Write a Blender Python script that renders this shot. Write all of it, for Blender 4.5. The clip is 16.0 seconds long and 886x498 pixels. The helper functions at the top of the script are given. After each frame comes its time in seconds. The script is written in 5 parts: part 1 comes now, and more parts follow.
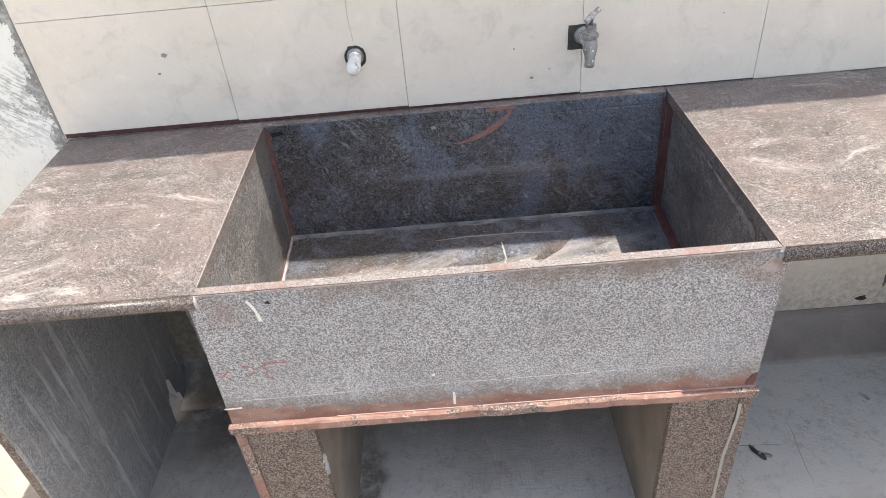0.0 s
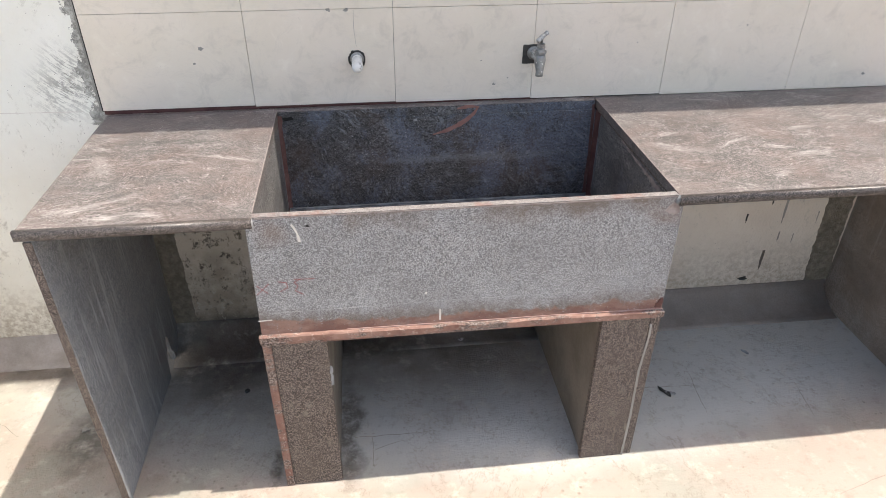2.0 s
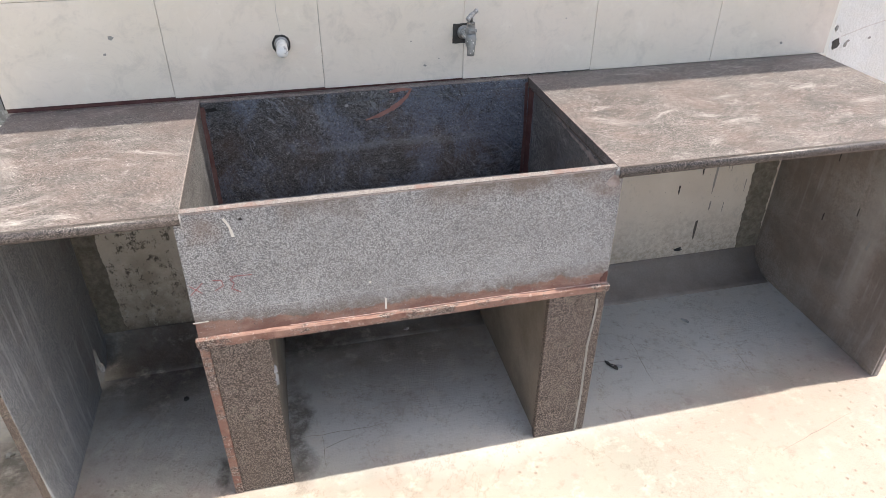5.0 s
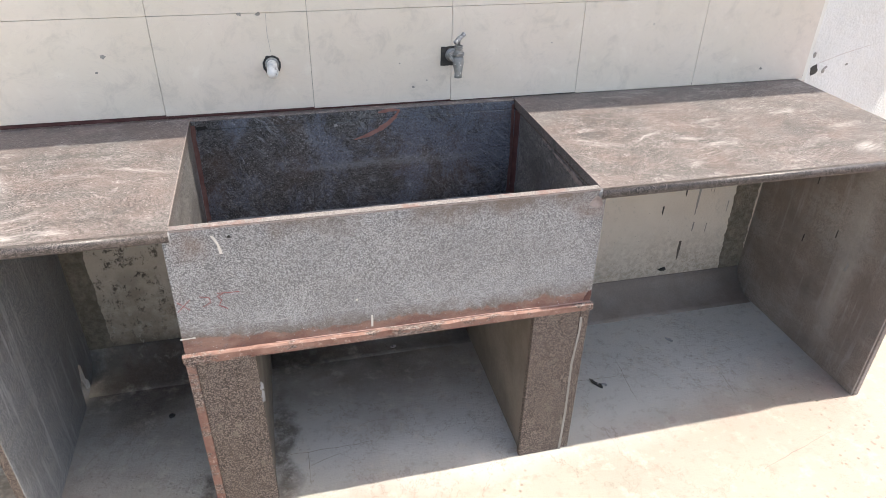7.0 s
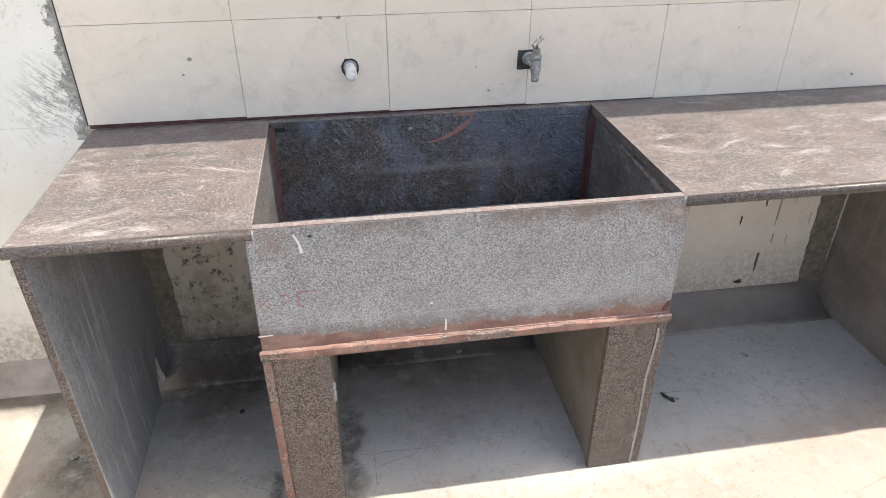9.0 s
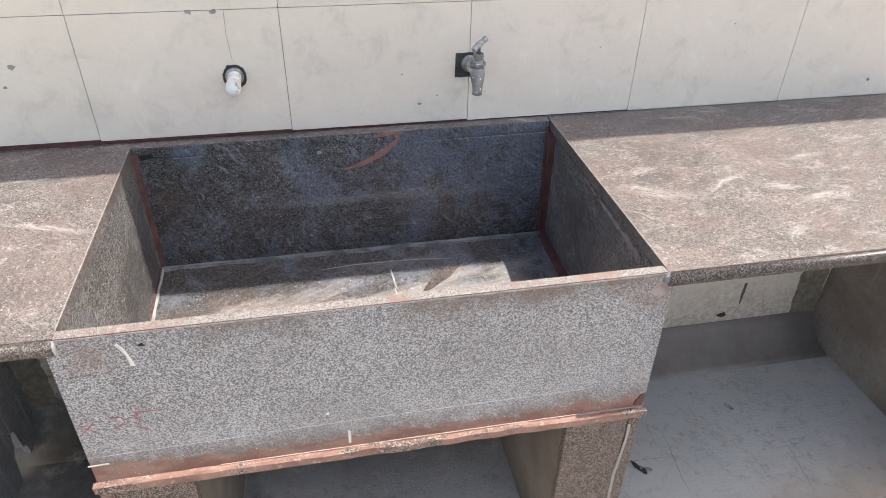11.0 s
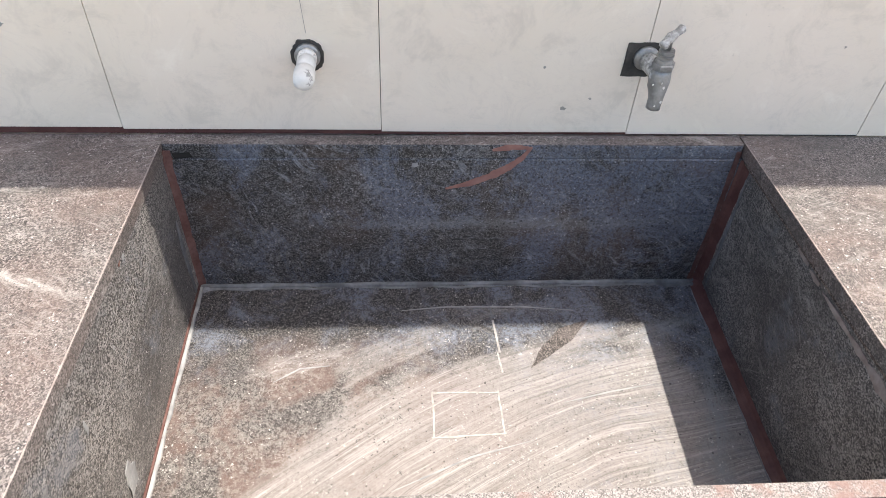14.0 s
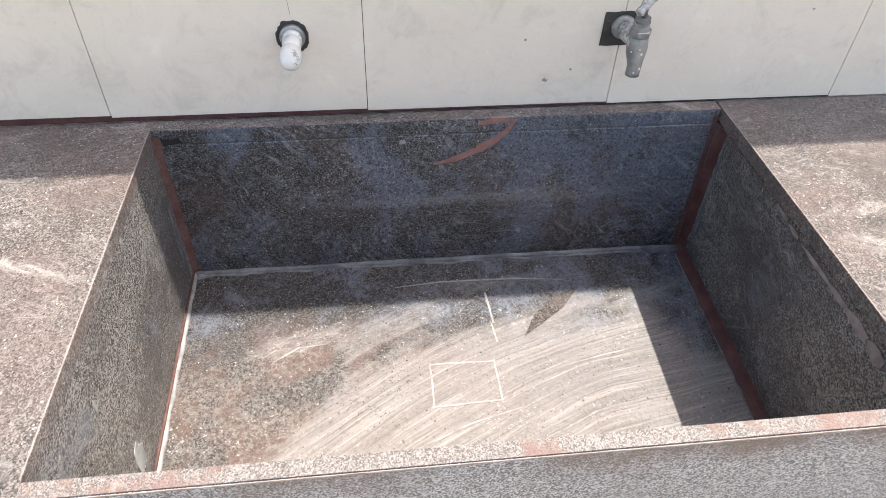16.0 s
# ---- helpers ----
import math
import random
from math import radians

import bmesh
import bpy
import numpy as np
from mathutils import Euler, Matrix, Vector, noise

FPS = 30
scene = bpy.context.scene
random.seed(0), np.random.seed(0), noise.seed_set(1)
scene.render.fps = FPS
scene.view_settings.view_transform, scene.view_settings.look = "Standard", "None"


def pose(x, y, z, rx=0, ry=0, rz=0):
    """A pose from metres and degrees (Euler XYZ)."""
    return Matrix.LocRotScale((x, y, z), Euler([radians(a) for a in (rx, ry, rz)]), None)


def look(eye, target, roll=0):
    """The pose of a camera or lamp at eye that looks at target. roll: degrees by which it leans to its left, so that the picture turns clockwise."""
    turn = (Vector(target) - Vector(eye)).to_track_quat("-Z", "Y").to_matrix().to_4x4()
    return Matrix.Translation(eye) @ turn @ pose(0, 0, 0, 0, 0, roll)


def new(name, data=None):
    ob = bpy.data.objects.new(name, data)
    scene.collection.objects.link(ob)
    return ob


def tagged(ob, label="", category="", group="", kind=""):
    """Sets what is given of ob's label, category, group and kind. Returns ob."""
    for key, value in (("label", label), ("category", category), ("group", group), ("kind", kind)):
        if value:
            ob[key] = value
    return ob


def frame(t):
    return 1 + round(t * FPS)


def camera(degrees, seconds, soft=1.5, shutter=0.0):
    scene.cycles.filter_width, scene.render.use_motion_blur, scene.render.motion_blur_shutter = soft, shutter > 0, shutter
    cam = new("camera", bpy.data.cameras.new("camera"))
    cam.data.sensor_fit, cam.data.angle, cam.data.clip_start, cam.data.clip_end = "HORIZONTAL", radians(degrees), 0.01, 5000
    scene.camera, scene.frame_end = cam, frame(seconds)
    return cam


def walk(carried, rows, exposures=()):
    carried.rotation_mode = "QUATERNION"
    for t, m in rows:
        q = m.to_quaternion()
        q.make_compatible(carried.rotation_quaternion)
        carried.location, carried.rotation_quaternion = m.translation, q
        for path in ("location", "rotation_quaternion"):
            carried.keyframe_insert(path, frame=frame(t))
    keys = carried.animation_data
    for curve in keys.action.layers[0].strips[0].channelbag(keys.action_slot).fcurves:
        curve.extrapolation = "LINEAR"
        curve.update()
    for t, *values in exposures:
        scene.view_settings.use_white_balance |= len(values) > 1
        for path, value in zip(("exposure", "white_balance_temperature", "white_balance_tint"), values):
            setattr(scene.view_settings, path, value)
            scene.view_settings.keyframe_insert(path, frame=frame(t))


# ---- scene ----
cam = camera(66.8, 16.0, soft=0.8)
PATH = [
    (0, (0.695, 0.365, 1.483), (0.65, 1.975, 0.297), -5.7),
    (0.5, (0.527, 0.173, 1.459), (0.499, 1.773, 0.259), -3.4),
    (1, (0.445, -0.016, 1.491), (0.341, 1.637, 0.371), -2.8),
    (1.2, (0.437, -0.056, 1.486), (0.3, 1.613, 0.392), -1.4),
    (1.5, (0.459, -0.061, 1.497), (0.412, 1.62, 0.414), -1.3),
    (2, (0.524, -0.048, 1.523), (0.726, 1.624, 0.443), 0.3),
    (2.5, (0.605, -0.041, 1.523), (1.161, 1.552, 0.449), -0.1),
    (2.9, (0.601, -0.034, 1.504), (1.253, 1.536, 0.452), -0.4),
    (3, (0.613, -0.031, 1.509), (1.259, 1.536, 0.447), -0.4),
    (3.5, (0.599, -0.026, 1.501), (1.212, 1.542, 0.421), 0.1),
    (4, (0.561, -0.022, 1.494), (1.067, 1.581, 0.41), 0.1),
    (4.5, (0.531, -0.023, 1.488), (0.959, 1.601, 0.401), 0.1),
    (4.7, (0.514, -0.018, 1.486), (0.902, 1.606, 0.386), 0.3),
    (6.8, (0.511, -0.038, 1.507), (0.928, 1.607, 0.449), 1.2),
    (7, (0.515, -0.038, 1.5), (0.94, 1.608, 0.447), 1.3),
    (7.5, (0.516, -0.042, 1.504), (0.938, 1.61, 0.459), 0.9),
    (8, (0.503, -0.04, 1.492), (0.936, 1.614, 0.454), 1.4),
    (8.2, (0.466, -0.034, 1.476), (0.828, 1.643, 0.448), 1.5),
    (10.3, (0.484, 0.051, 1.515), (0.725, 1.709, 0.425), -0.4),
    (10.5, (0.532, 0.129, 1.487), (0.851, 1.752, 0.363), -1.6),
    (11, (0.661, 0.407, 1.471), (0.996, 2.014, 0.328), 1.2),
    (11.5, (0.665, 0.608, 1.465), (0.844, 2.211, 0.282), 3.9),
    (12, (0.669, 0.828, 1.45), (0.951, 2.343, 0.174), 3.3),
    (12.5, (0.705, 0.897, 1.439), (0.766, 2.378, 0.096), 0.9),
    (13, (0.67, 0.908, 1.418), (0.708, 2.361, 0.044), 3.4),
    (13.5, (0.64, 0.903, 1.42), (0.719, 2.352, 0.043), 2.9),
    (14, (0.629, 0.897, 1.424), (0.771, 2.357, 0.065), 3.3),
    (14.5, (0.626, 0.881, 1.417), (0.762, 2.313, 0.027), 2.5),
    (15, (0.63, 0.867, 1.428), (0.815, 2.323, 0.07), 2.7),
    (15.5, (0.657, 0.868, 1.426), (0.945, 2.304, 0.064), 2.4),
    (16, (0.612, 0.861, 1.417), (0.805, 2.302, 0.043), 2.0),
]
EXPOSURE = [(t, s, 6930, 8.5) for t, s in ((0, 1.46), (0.5, 1.45), (1.0, 1.18), (1.5, 1.08), (2.0, 1.17), (2.5, 1.19), (3.0, 1.09), (3.5, 1.1), (4.7, 1.19), (6.8, 1.28), (8.2, 1.3), (10.3, 1.33), (11.5, 1.38), (12.5, 1.45), (16, 1.48))]
walk(cam, [(t, look(eye, target, roll)) for t, eye, target, roll in PATH], EXPOSURE)

# ---- world and light ----
SUN_WAY = Vector((-0.382, 0.018, -1.0)).normalized()
world = bpy.data.worlds.new("sky")
scene.world = world
world.use_nodes = True
wn = world.node_tree
sky = wn.nodes.new("ShaderNodeTexSky")
sky.sky_type, sky.sun_disc = "NISHITA", False
sky.sun_elevation, sky.sun_rotation = radians(68.9), radians(93)
sky.dust_density, sky.ozone_density = 2.8, 0.9
wn.links.new(sky.outputs[0], wn.nodes["Background"].inputs[0])
wn.nodes["Background"].inputs[1].default_value = 0.145
sun_data = bpy.data.lights.new("sun", "SUN")
sun_data.energy, sun_data.angle, sun_data.color = 3.2, radians(0.6), (1.0, 0.97, 0.925)
sun = new("sun", sun_data)
sun.matrix_world = look(Vector((1, 1, 1)) - SUN_WAY * 8, (1, 1, 1))


# ---- material helpers ----
class Net:
    """A small builder for one procedural material."""

    def __init__(self, name, rough=0.6, metal=0.0, spec=0.5):
        self.mat = bpy.data.materials.new(name)
        self.mat.use_nodes = True
        self.t = self.mat.node_tree
        self.bsdf = self.t.nodes["Principled BSDF"]
        self.bsdf.inputs["Roughness"].default_value = rough
        self.bsdf.inputs["Metallic"].default_value = metal
        self.bsdf.inputs["Specular IOR Level"].default_value = spec
        self.geo = self.t.nodes.new("ShaderNodeNewGeometry")

    def put(self, socket, v):
        if isinstance(v, (int, float)):
            socket.default_value = v
        elif isinstance(v, (tuple, list)):
            socket.default_value = tuple(v) if len(v) == len(socket.default_value) else (*v, 1.0)
        else:
            self.t.links.new(v, socket)

    def pos(self, scale=(1, 1, 1), turn=(0, 0, 0), shift=(0, 0, 0)):
        n = self.t.nodes.new("ShaderNodeMapping")
        self.put(n.inputs["Vector"], self.geo.outputs["Position"])
        n.inputs["Scale"].default_value = scale
        n.inputs["Rotation"].default_value = [radians(a) for a in turn]
        n.inputs["Location"].default_value = shift
        return n.outputs[0]

    def noise(self, scale, detail=4, rough=0.55, vec=None, warp=0.0):
        n = self.t.nodes.new("ShaderNodeTexNoise")
        self.put(n.inputs["Vector"], vec or self.geo.outputs["Position"])
        n.inputs["Scale"].default_value, n.inputs["Detail"].default_value = scale, detail
        n.inputs["Roughness"].default_value, n.inputs["Distortion"].default_value = rough, warp
        return n.outputs[0]

    def cells(self, scale, vec=None, feature="F1", out=0):
        n = self.t.nodes.new("ShaderNodeTexVoronoi")
        n.feature = feature
        self.put(n.inputs["Vector"], vec or self.geo.outputs["Position"])
        n.inputs["Scale"].default_value = scale
        return n.outputs[out]

    def ramp(self, v, *stops):
        n = self.t.nodes.new("ShaderNodeValToRGB")
        self.put(n.inputs[0], v)
        els = n.color_ramp.elements
        while len(els) < len(stops):
            els.new(0.5)
        for e, (p, c) in zip(els, stops):
            e.position = p
            e.color = (c, c, c, 1) if isinstance(c, (int, float)) else (*c, 1)
        return n.outputs[0]

    def mix(self, f, a, b, kind="MIX"):
        n = self.t.nodes.new("ShaderNodeMix")
        n.data_type, n.blend_type = "RGBA", kind
        self.put(n.inputs[0], f), self.put(n.inputs[6], a), self.put(n.inputs[7], b)
        return n.outputs[2]

    def math(self, op, a, b=0.0, clamp=False):
        n = self.t.nodes.new("ShaderNodeMath")
        n.operation, n.use_clamp = op, clamp
        self.put(n.inputs[0], a), self.put(n.inputs[1], b)
        return n.outputs[0]

    def axis(self, i, vec=None):
        n = self.t.nodes.new("ShaderNodeSeparateXYZ")
        self.put(n.inputs[0], vec or self.geo.outputs["Position"])
        return n.outputs[i]

    def join(self, x, y, z):
        n = self.t.nodes.new("ShaderNodeCombineXYZ")
        self.put(n.inputs[0], x), self.put(n.inputs[1], y), self.put(n.inputs[2], z)
        return n.outputs[0]

    def spot(self, centre, radii, soft=0.5, wobble=0.0, scale=20):
        """1 inside an uneven ellipsoid, falling to 0 at its edge."""
        p = self.geo.outputs["Position"]
        if wobble:
            nz = self.t.nodes.new("ShaderNodeTexNoise")
            self.put(nz.inputs["Vector"], p)
            nz.inputs["Scale"].default_value, nz.inputs["Detail"].default_value = scale, 5
            add = self.t.nodes.new("ShaderNodeVectorMath")
            add.operation = "MULTIPLY_ADD"
            self.put(add.inputs[0], nz.outputs["Color"])
            add.inputs[1].default_value = (wobble,) * 3
            self.put(add.inputs[2], p)
            p = add.outputs[0]
            centre = tuple(c + wobble / 2 for c in centre)
        m = self.t.nodes.new("ShaderNodeMapping")
        m.vector_type = "TEXTURE"
        self.put(m.inputs["Vector"], p)
        m.inputs["Location"].default_value, m.inputs["Scale"].default_value = centre, radii
        ln = self.t.nodes.new("ShaderNodeVectorMath")
        ln.operation = "LENGTH"
        self.put(ln.inputs[0], m.outputs[0])
        return self.ramp(ln.outputs["Value"], (1 - soft, 1.0), (1.0, 0.0))

    def colour(self, v):
        self.put(self.bsdf.inputs["Base Color"], v)
        return self

    def rough(self, v):
        self.put(self.bsdf.inputs["Roughness"], v)
        return self

    def bump(self, height, strength=0.3, dist=0.002):
        n = self.t.nodes.new("ShaderNodeBump")
        self.put(n.inputs["Height"], height)
        n.inputs["Strength"].default_value, n.inputs["Distance"].default_value = strength, dist
        self.put(self.bsdf.inputs["Normal"], n.outputs[0])
        return self


# ---- mesh helpers ----
def thing(name, loc, label, category, group="", kind=""):
    ob = new(name)
    ob.location = loc
    ob.empty_display_size = 0.05
    return tagged(ob, label, category, group, kind)


def link_mesh(name, bm, material, smooth=False):
    me = bpy.data.meshes.new(name)
    bmesh.ops.recalc_face_normals(bm, faces=bm.faces)
    bm.to_mesh(me)
    bm.free()
    me.materials.append(material)
    if smooth:
        for p in me.polygons:
            p.use_smooth = True
    return me


def origin(ob):
    p = Vector(ob.location)
    return p + origin(ob.parent) if ob.parent else p


def part(name, bm, material, parent, label="", smooth=False):
    """Links a bmesh, in world metres, as one mesh under a thing or a part."""
    bmesh.ops.translate(bm, verts=bm.verts, vec=-origin(parent))
    ob = new(name, link_mesh(name, bm, material, smooth))
    ob.parent = parent
    return tagged(ob, label)


def single(name, bm, material, label="", category="", kind="", smooth=False):
    return tagged(new(name, link_mesh(name, bm, material, smooth)), label, category, "", kind)


def box(x0, x1, y0, y1, z0, z1, bevel=0.0, seg=2, bm=None, pick=None):
    own = bmesh.new()
    v = [own.verts.new((x, y, z)) for x in (x0, x1) for y in (y0, y1) for z in (z0, z1)]
    for f in ((0, 1, 3, 2), (4, 6, 7, 5), (0, 4, 5, 1), (2, 3, 7, 6), (0, 2, 6, 4), (1, 5, 7, 3)):
        own.faces.new([v[i] for i in f])
    if bevel:
        es = [e for e in own.edges if pick is None or pick((e.verts[0].co + e.verts[1].co) / 2)]
        bmesh.ops.bevel(own, geom=es, offset=bevel, segments=seg, affect="EDGES", profile=0.5)
    if bm is None:
        return own
    me = bpy.data.meshes.new("tmp")
    own.to_mesh(me), own.free()
    bm.from_mesh(me)
    bpy.data.meshes.remove(me)
    return bm


def prism(points, axis, a, b):
    """A polygon pushed along one axis: points are the two other coordinates in order."""
    bm = bmesh.new()

    def at(p, v):
        return (v, p[0], p[1]) if axis == "x" else (p[0], v, p[1]) if axis == "y" else (p[0], p[1], v)
    lo, hi = [bm.verts.new(at(p, a)) for p in points], [bm.verts.new(at(p, b)) for p in points]
    n = len(points)
    bm.faces.new(lo), bm.faces.new(hi)
    for i in range(n):
        bm.faces.new((lo[i], lo[(i + 1) % n], hi[(i + 1) % n], hi[i]))
    return bm


def turned(profile, start, way, seg=20, bm=None):
    """A solid turned from (distance along, radius) pairs about a line from start."""
    bm = bm or bmesh.new()
    q = Vector(way).normalized().to_track_quat("Z", "Y")
    rings = []
    for d, r in profile:
        rings.append([bm.verts.new(Vector(start) + q @ Vector((r * math.cos(2 * math.pi * i / seg), r * math.sin(2 * math.pi * i / seg), d))) for i in range(seg)])
    for lo, hi in zip(rings, rings[1:]):
        for i in range(seg):
            bm.faces.new((lo[i], lo[(i + 1) % seg], hi[(i + 1) % seg], hi[i]))
    bm.faces.new(rings[0]), bm.faces.new(rings[-1])
    return bm


def tube(points, radius, seg=12, bm=None):
    """A round tube along points; radius may be one number or one for each point."""
    bm = bm or bmesh.new()
    pts = [Vector(p) for p in points]
    rad = radius if isinstance(radius, (list, tuple)) else [radius] * len(pts)
    rings = []
    for i, p in enumerate(pts):
        d = (pts[min(i + 1, len(pts) - 1)] - pts[max(i - 1, 0)]).normalized()
        q = d.to_track_quat("Z", "Y")
        rings.append([bm.verts.new(p + q @ Vector((rad[i] * math.cos(2 * math.pi * k / seg), rad[i] * math.sin(2 * math.pi * k / seg), 0))) for k in range(seg)])
    for lo, hi in zip(rings, rings[1:]):
        best = min(range(seg), key=lambda s: sum((lo[k].co - hi[(k + s) % seg].co).length for k in range(0, seg, 3)))
        for i in range(seg):
            bm.faces.new((lo[i], lo[(i + 1) % seg], hi[(i + 1 + best) % seg], hi[(i + best) % seg]))
    bm.faces.new(rings[0]), bm.faces.new(rings[-1])
    return bm


def blob(centre, radii, amount=0.2, freq=30.0, sub=2, bm=None):
    """An uneven lump."""
    bm = bm or bmesh.new()
    made = bmesh.ops.create_icosphere(bm, subdivisions=sub, radius=1.0)["verts"]
    for v in made:
        k = 1 + amount * noise.noise(Vector(centre) * 7 + v.co * 1.7)
        v.co = Vector(centre) + Vector((v.co.x * radii[0], v.co.y * radii[1], v.co.z * radii[2])) * k
    return bm


def patch(outline, lift, origin_p, u, v, steps=1, jitter=0.0, seed=0):
    """A thin, uneven-edged film: outline in (u, v) metres about origin_p, lift thick."""
    rng = random.Random(seed)
    u, v = Vector(u), Vector(v)
    nrm = u.cross(v).normalized()
    pts = []
    n = len(outline)
    for i in range(n):
        a, b = Vector(outline[i]), Vector(outline[(i + 1) % n])
        for k in range(steps):
            p = a.lerp(b, k / steps)
            pts.append(p + Vector((rng.uniform(-1, 1), rng.uniform(-1, 1))) * jitter)
    bm = bmesh.new()
    base = Vector(origin_p)
    lo = [bm.verts.new(base + u * p.x + v * p.y - nrm * 0.0005) for p in pts]
    hi = [bm.verts.new(base + u * p.x + v * p.y + nrm * lift) for p in pts]
    bm.faces.new(hi), bm.faces.new(list(reversed(lo)))
    for i in range(len(pts)):
        bm.faces.new((lo[i], lo[(i + 1) % len(pts)], hi[(i + 1) % len(pts)], hi[i]))
    bmesh.ops.triangulate(bm, faces=[f for f in bm.faces if len(f.verts) > 4])
    return bm


def stroke(points, width, lift, origin_p, u, v, seed=0, taper=False):
    """A chalk or paint line along (u, v) points, of uneven width."""
    rng = random.Random(seed)
    pts = []
    for a, b in zip(points, points[1:]):
        a, b = Vector(a), Vector(b)
        n = max(2, int((b - a).length / 0.004))
        pts += [a.lerp(b, k / n) for k in range(n)]
    pts.append(Vector(points[-1]))
    left, right = [], []
    for i, p in enumerate(pts):
        d = (pts[min(i + 1, len(pts) - 1)] - pts[max(i - 1, 0)]).normalized()
        w = width / 2 + min(0.15 * width, 0.006) * noise.noise(Vector((p.x * 60, p.y * 60, seed * 3.7))) + min(0.06 * width, 0.0008) * rng.uniform(-1, 1)
        if taper:
            w *= 0.25 + 0.75 * math.sin(math.pi * (i + 0.5) / len(pts))
        side = Vector((-d.y, d.x)) * w
        left.append(p + side), right.append(p - side)
    u, v = Vector(u), Vector(v)
    nrm, base = u.cross(v).normalized(), Vector(origin_p)
    bm = bmesh.new()
    rows = []
    for a, b in zip(left, right):
        rows.append([bm.verts.new(base + u * p.x + v * p.y + nrm * h) for p, h in ((a, -0.0004), (a, lift), (b, lift), (b, -0.0004))])
    for r, s in zip(rows, rows[1:]):
        for k in range(3):
            bm.faces.new((r[k], r[k + 1], s[k + 1], s[k]))
    bm.faces.new(rows[0]), bm.faces.new(rows[-1])
    return bm


# ---- materials ----
TOP = 0.833          # counter and rim height


def speckle(n, dark, mid, pale, grain=420):
    """Salt and pepper mineral grains: crisp crystals over a finer mottle."""
    g = n.t.nodes.new("ShaderNodeRGBToBW")
    n.put(g.inputs[0], n.cells(grain * 1.08, out=1))
    fine = n.noise(grain * 0.85, 4, 0.8)
    mottle = n.noise(grain * 0.14, 4, 0.7)
    v = n.math("ADD", n.math("ADD", n.math("MULTIPLY", g.outputs[0], 0.48), n.math("MULTIPLY", fine, 0.42)), n.math("MULTIPLY", mottle, 0.1))
    return n.ramp(v, (0.40, dark), (0.46, mid), (0.53, mid), (0.60, pale)), v


def flakes(n, col, colour, scale, amount, spread=6.0, shift=0.0):
    """Crumbs of dry cement stuck to the stone, ragged, of many sizes, thicker in some places."""
    at = n.pos((1, 1, 1), (0, 0, 0), (shift, shift, shift))
    crumb = n.noise(scale * 1.3, 6, 0.7, at, 0.8)
    where = n.ramp(n.noise(spread, 5, 0.7, n.pos((1, 1, 1), (0, 0, 0), (shift, 2, 1))), (0.4, 0.0), (0.62, 0.12))
    f = n.ramp(n.math("ADD", crumb, where), (0.7, 0.0), (0.735, 1.0))
    return n.mix(n.math("MULTIPLY", f, amount), col, colour)


def specks(n, col, colour, scale, share, size=0.22, shift=0.0):
    """Crisp little spatters of mortar, one to a cell, on some of the cells only."""
    at = n.pos((1, 1, 1), (0, 0, 0), (shift, shift * 0.7, shift * 1.3))
    near = n.cells(scale, at)
    pick = n.t.nodes.new("ShaderNodeSeparateColor")
    n.put(pick.inputs[0], n.cells(scale, at, out=1))
    on = n.math("GREATER_THAN", pick.outputs[0], 1 - share)
    dot = n.math("LESS_THAN", n.math("ADD", near, n.math("MULTIPLY", n.noise(scale * 3, 3, 0.7), 0.3)), n.math("ADD", n.math("MULTIPLY", pick.outputs[1], size), 0.15))
    return n.mix(n.math("MULTIPLY", on, n.math("MULTIPLY", dot, n.math("ADD", n.math("MULTIPLY", pick.outputs[2], 0.6), 0.4))), col, colour)


def scratches(n, scale, turn, axis="z", shift=0.0, bend=0.35):
    """Thin crisp scratches lying mostly one way."""
    t = {"x": (turn, 0, 0), "y": (0, turn, 0), "z": (0, 0, turn)}[axis]
    wob = n.noise(3.0, 3, 0.5, n.pos((1, 1, 1), (0, 0, 0), (shift, 1, shift)))
    add = n.t.nodes.new("ShaderNodeVectorMath")
    add.operation = "MULTIPLY_ADD"
    n.put(add.inputs[0], n.join(wob, wob, wob))
    add.inputs[1].default_value = (bend, bend * 0.7, bend * 0.5)
    n.put(add.inputs[2], n.geo.outputs["Position"])
    m = n.t.nodes.new("ShaderNodeMapping")
    n.put(m.inputs["Vector"], add.outputs[0])
    m.inputs["Rotation"].default_value = [radians(a) for a in t]
    m.vector_type = "TEXTURE"
    m.inputs["Scale"].default_value = (12, 1, 1) if axis != "x" else (1, 12, 1)
    m.inputs["Location"].default_value = (shift, shift, shift)
    return n.noise(scale, 4, 0.7, m.outputs[0])


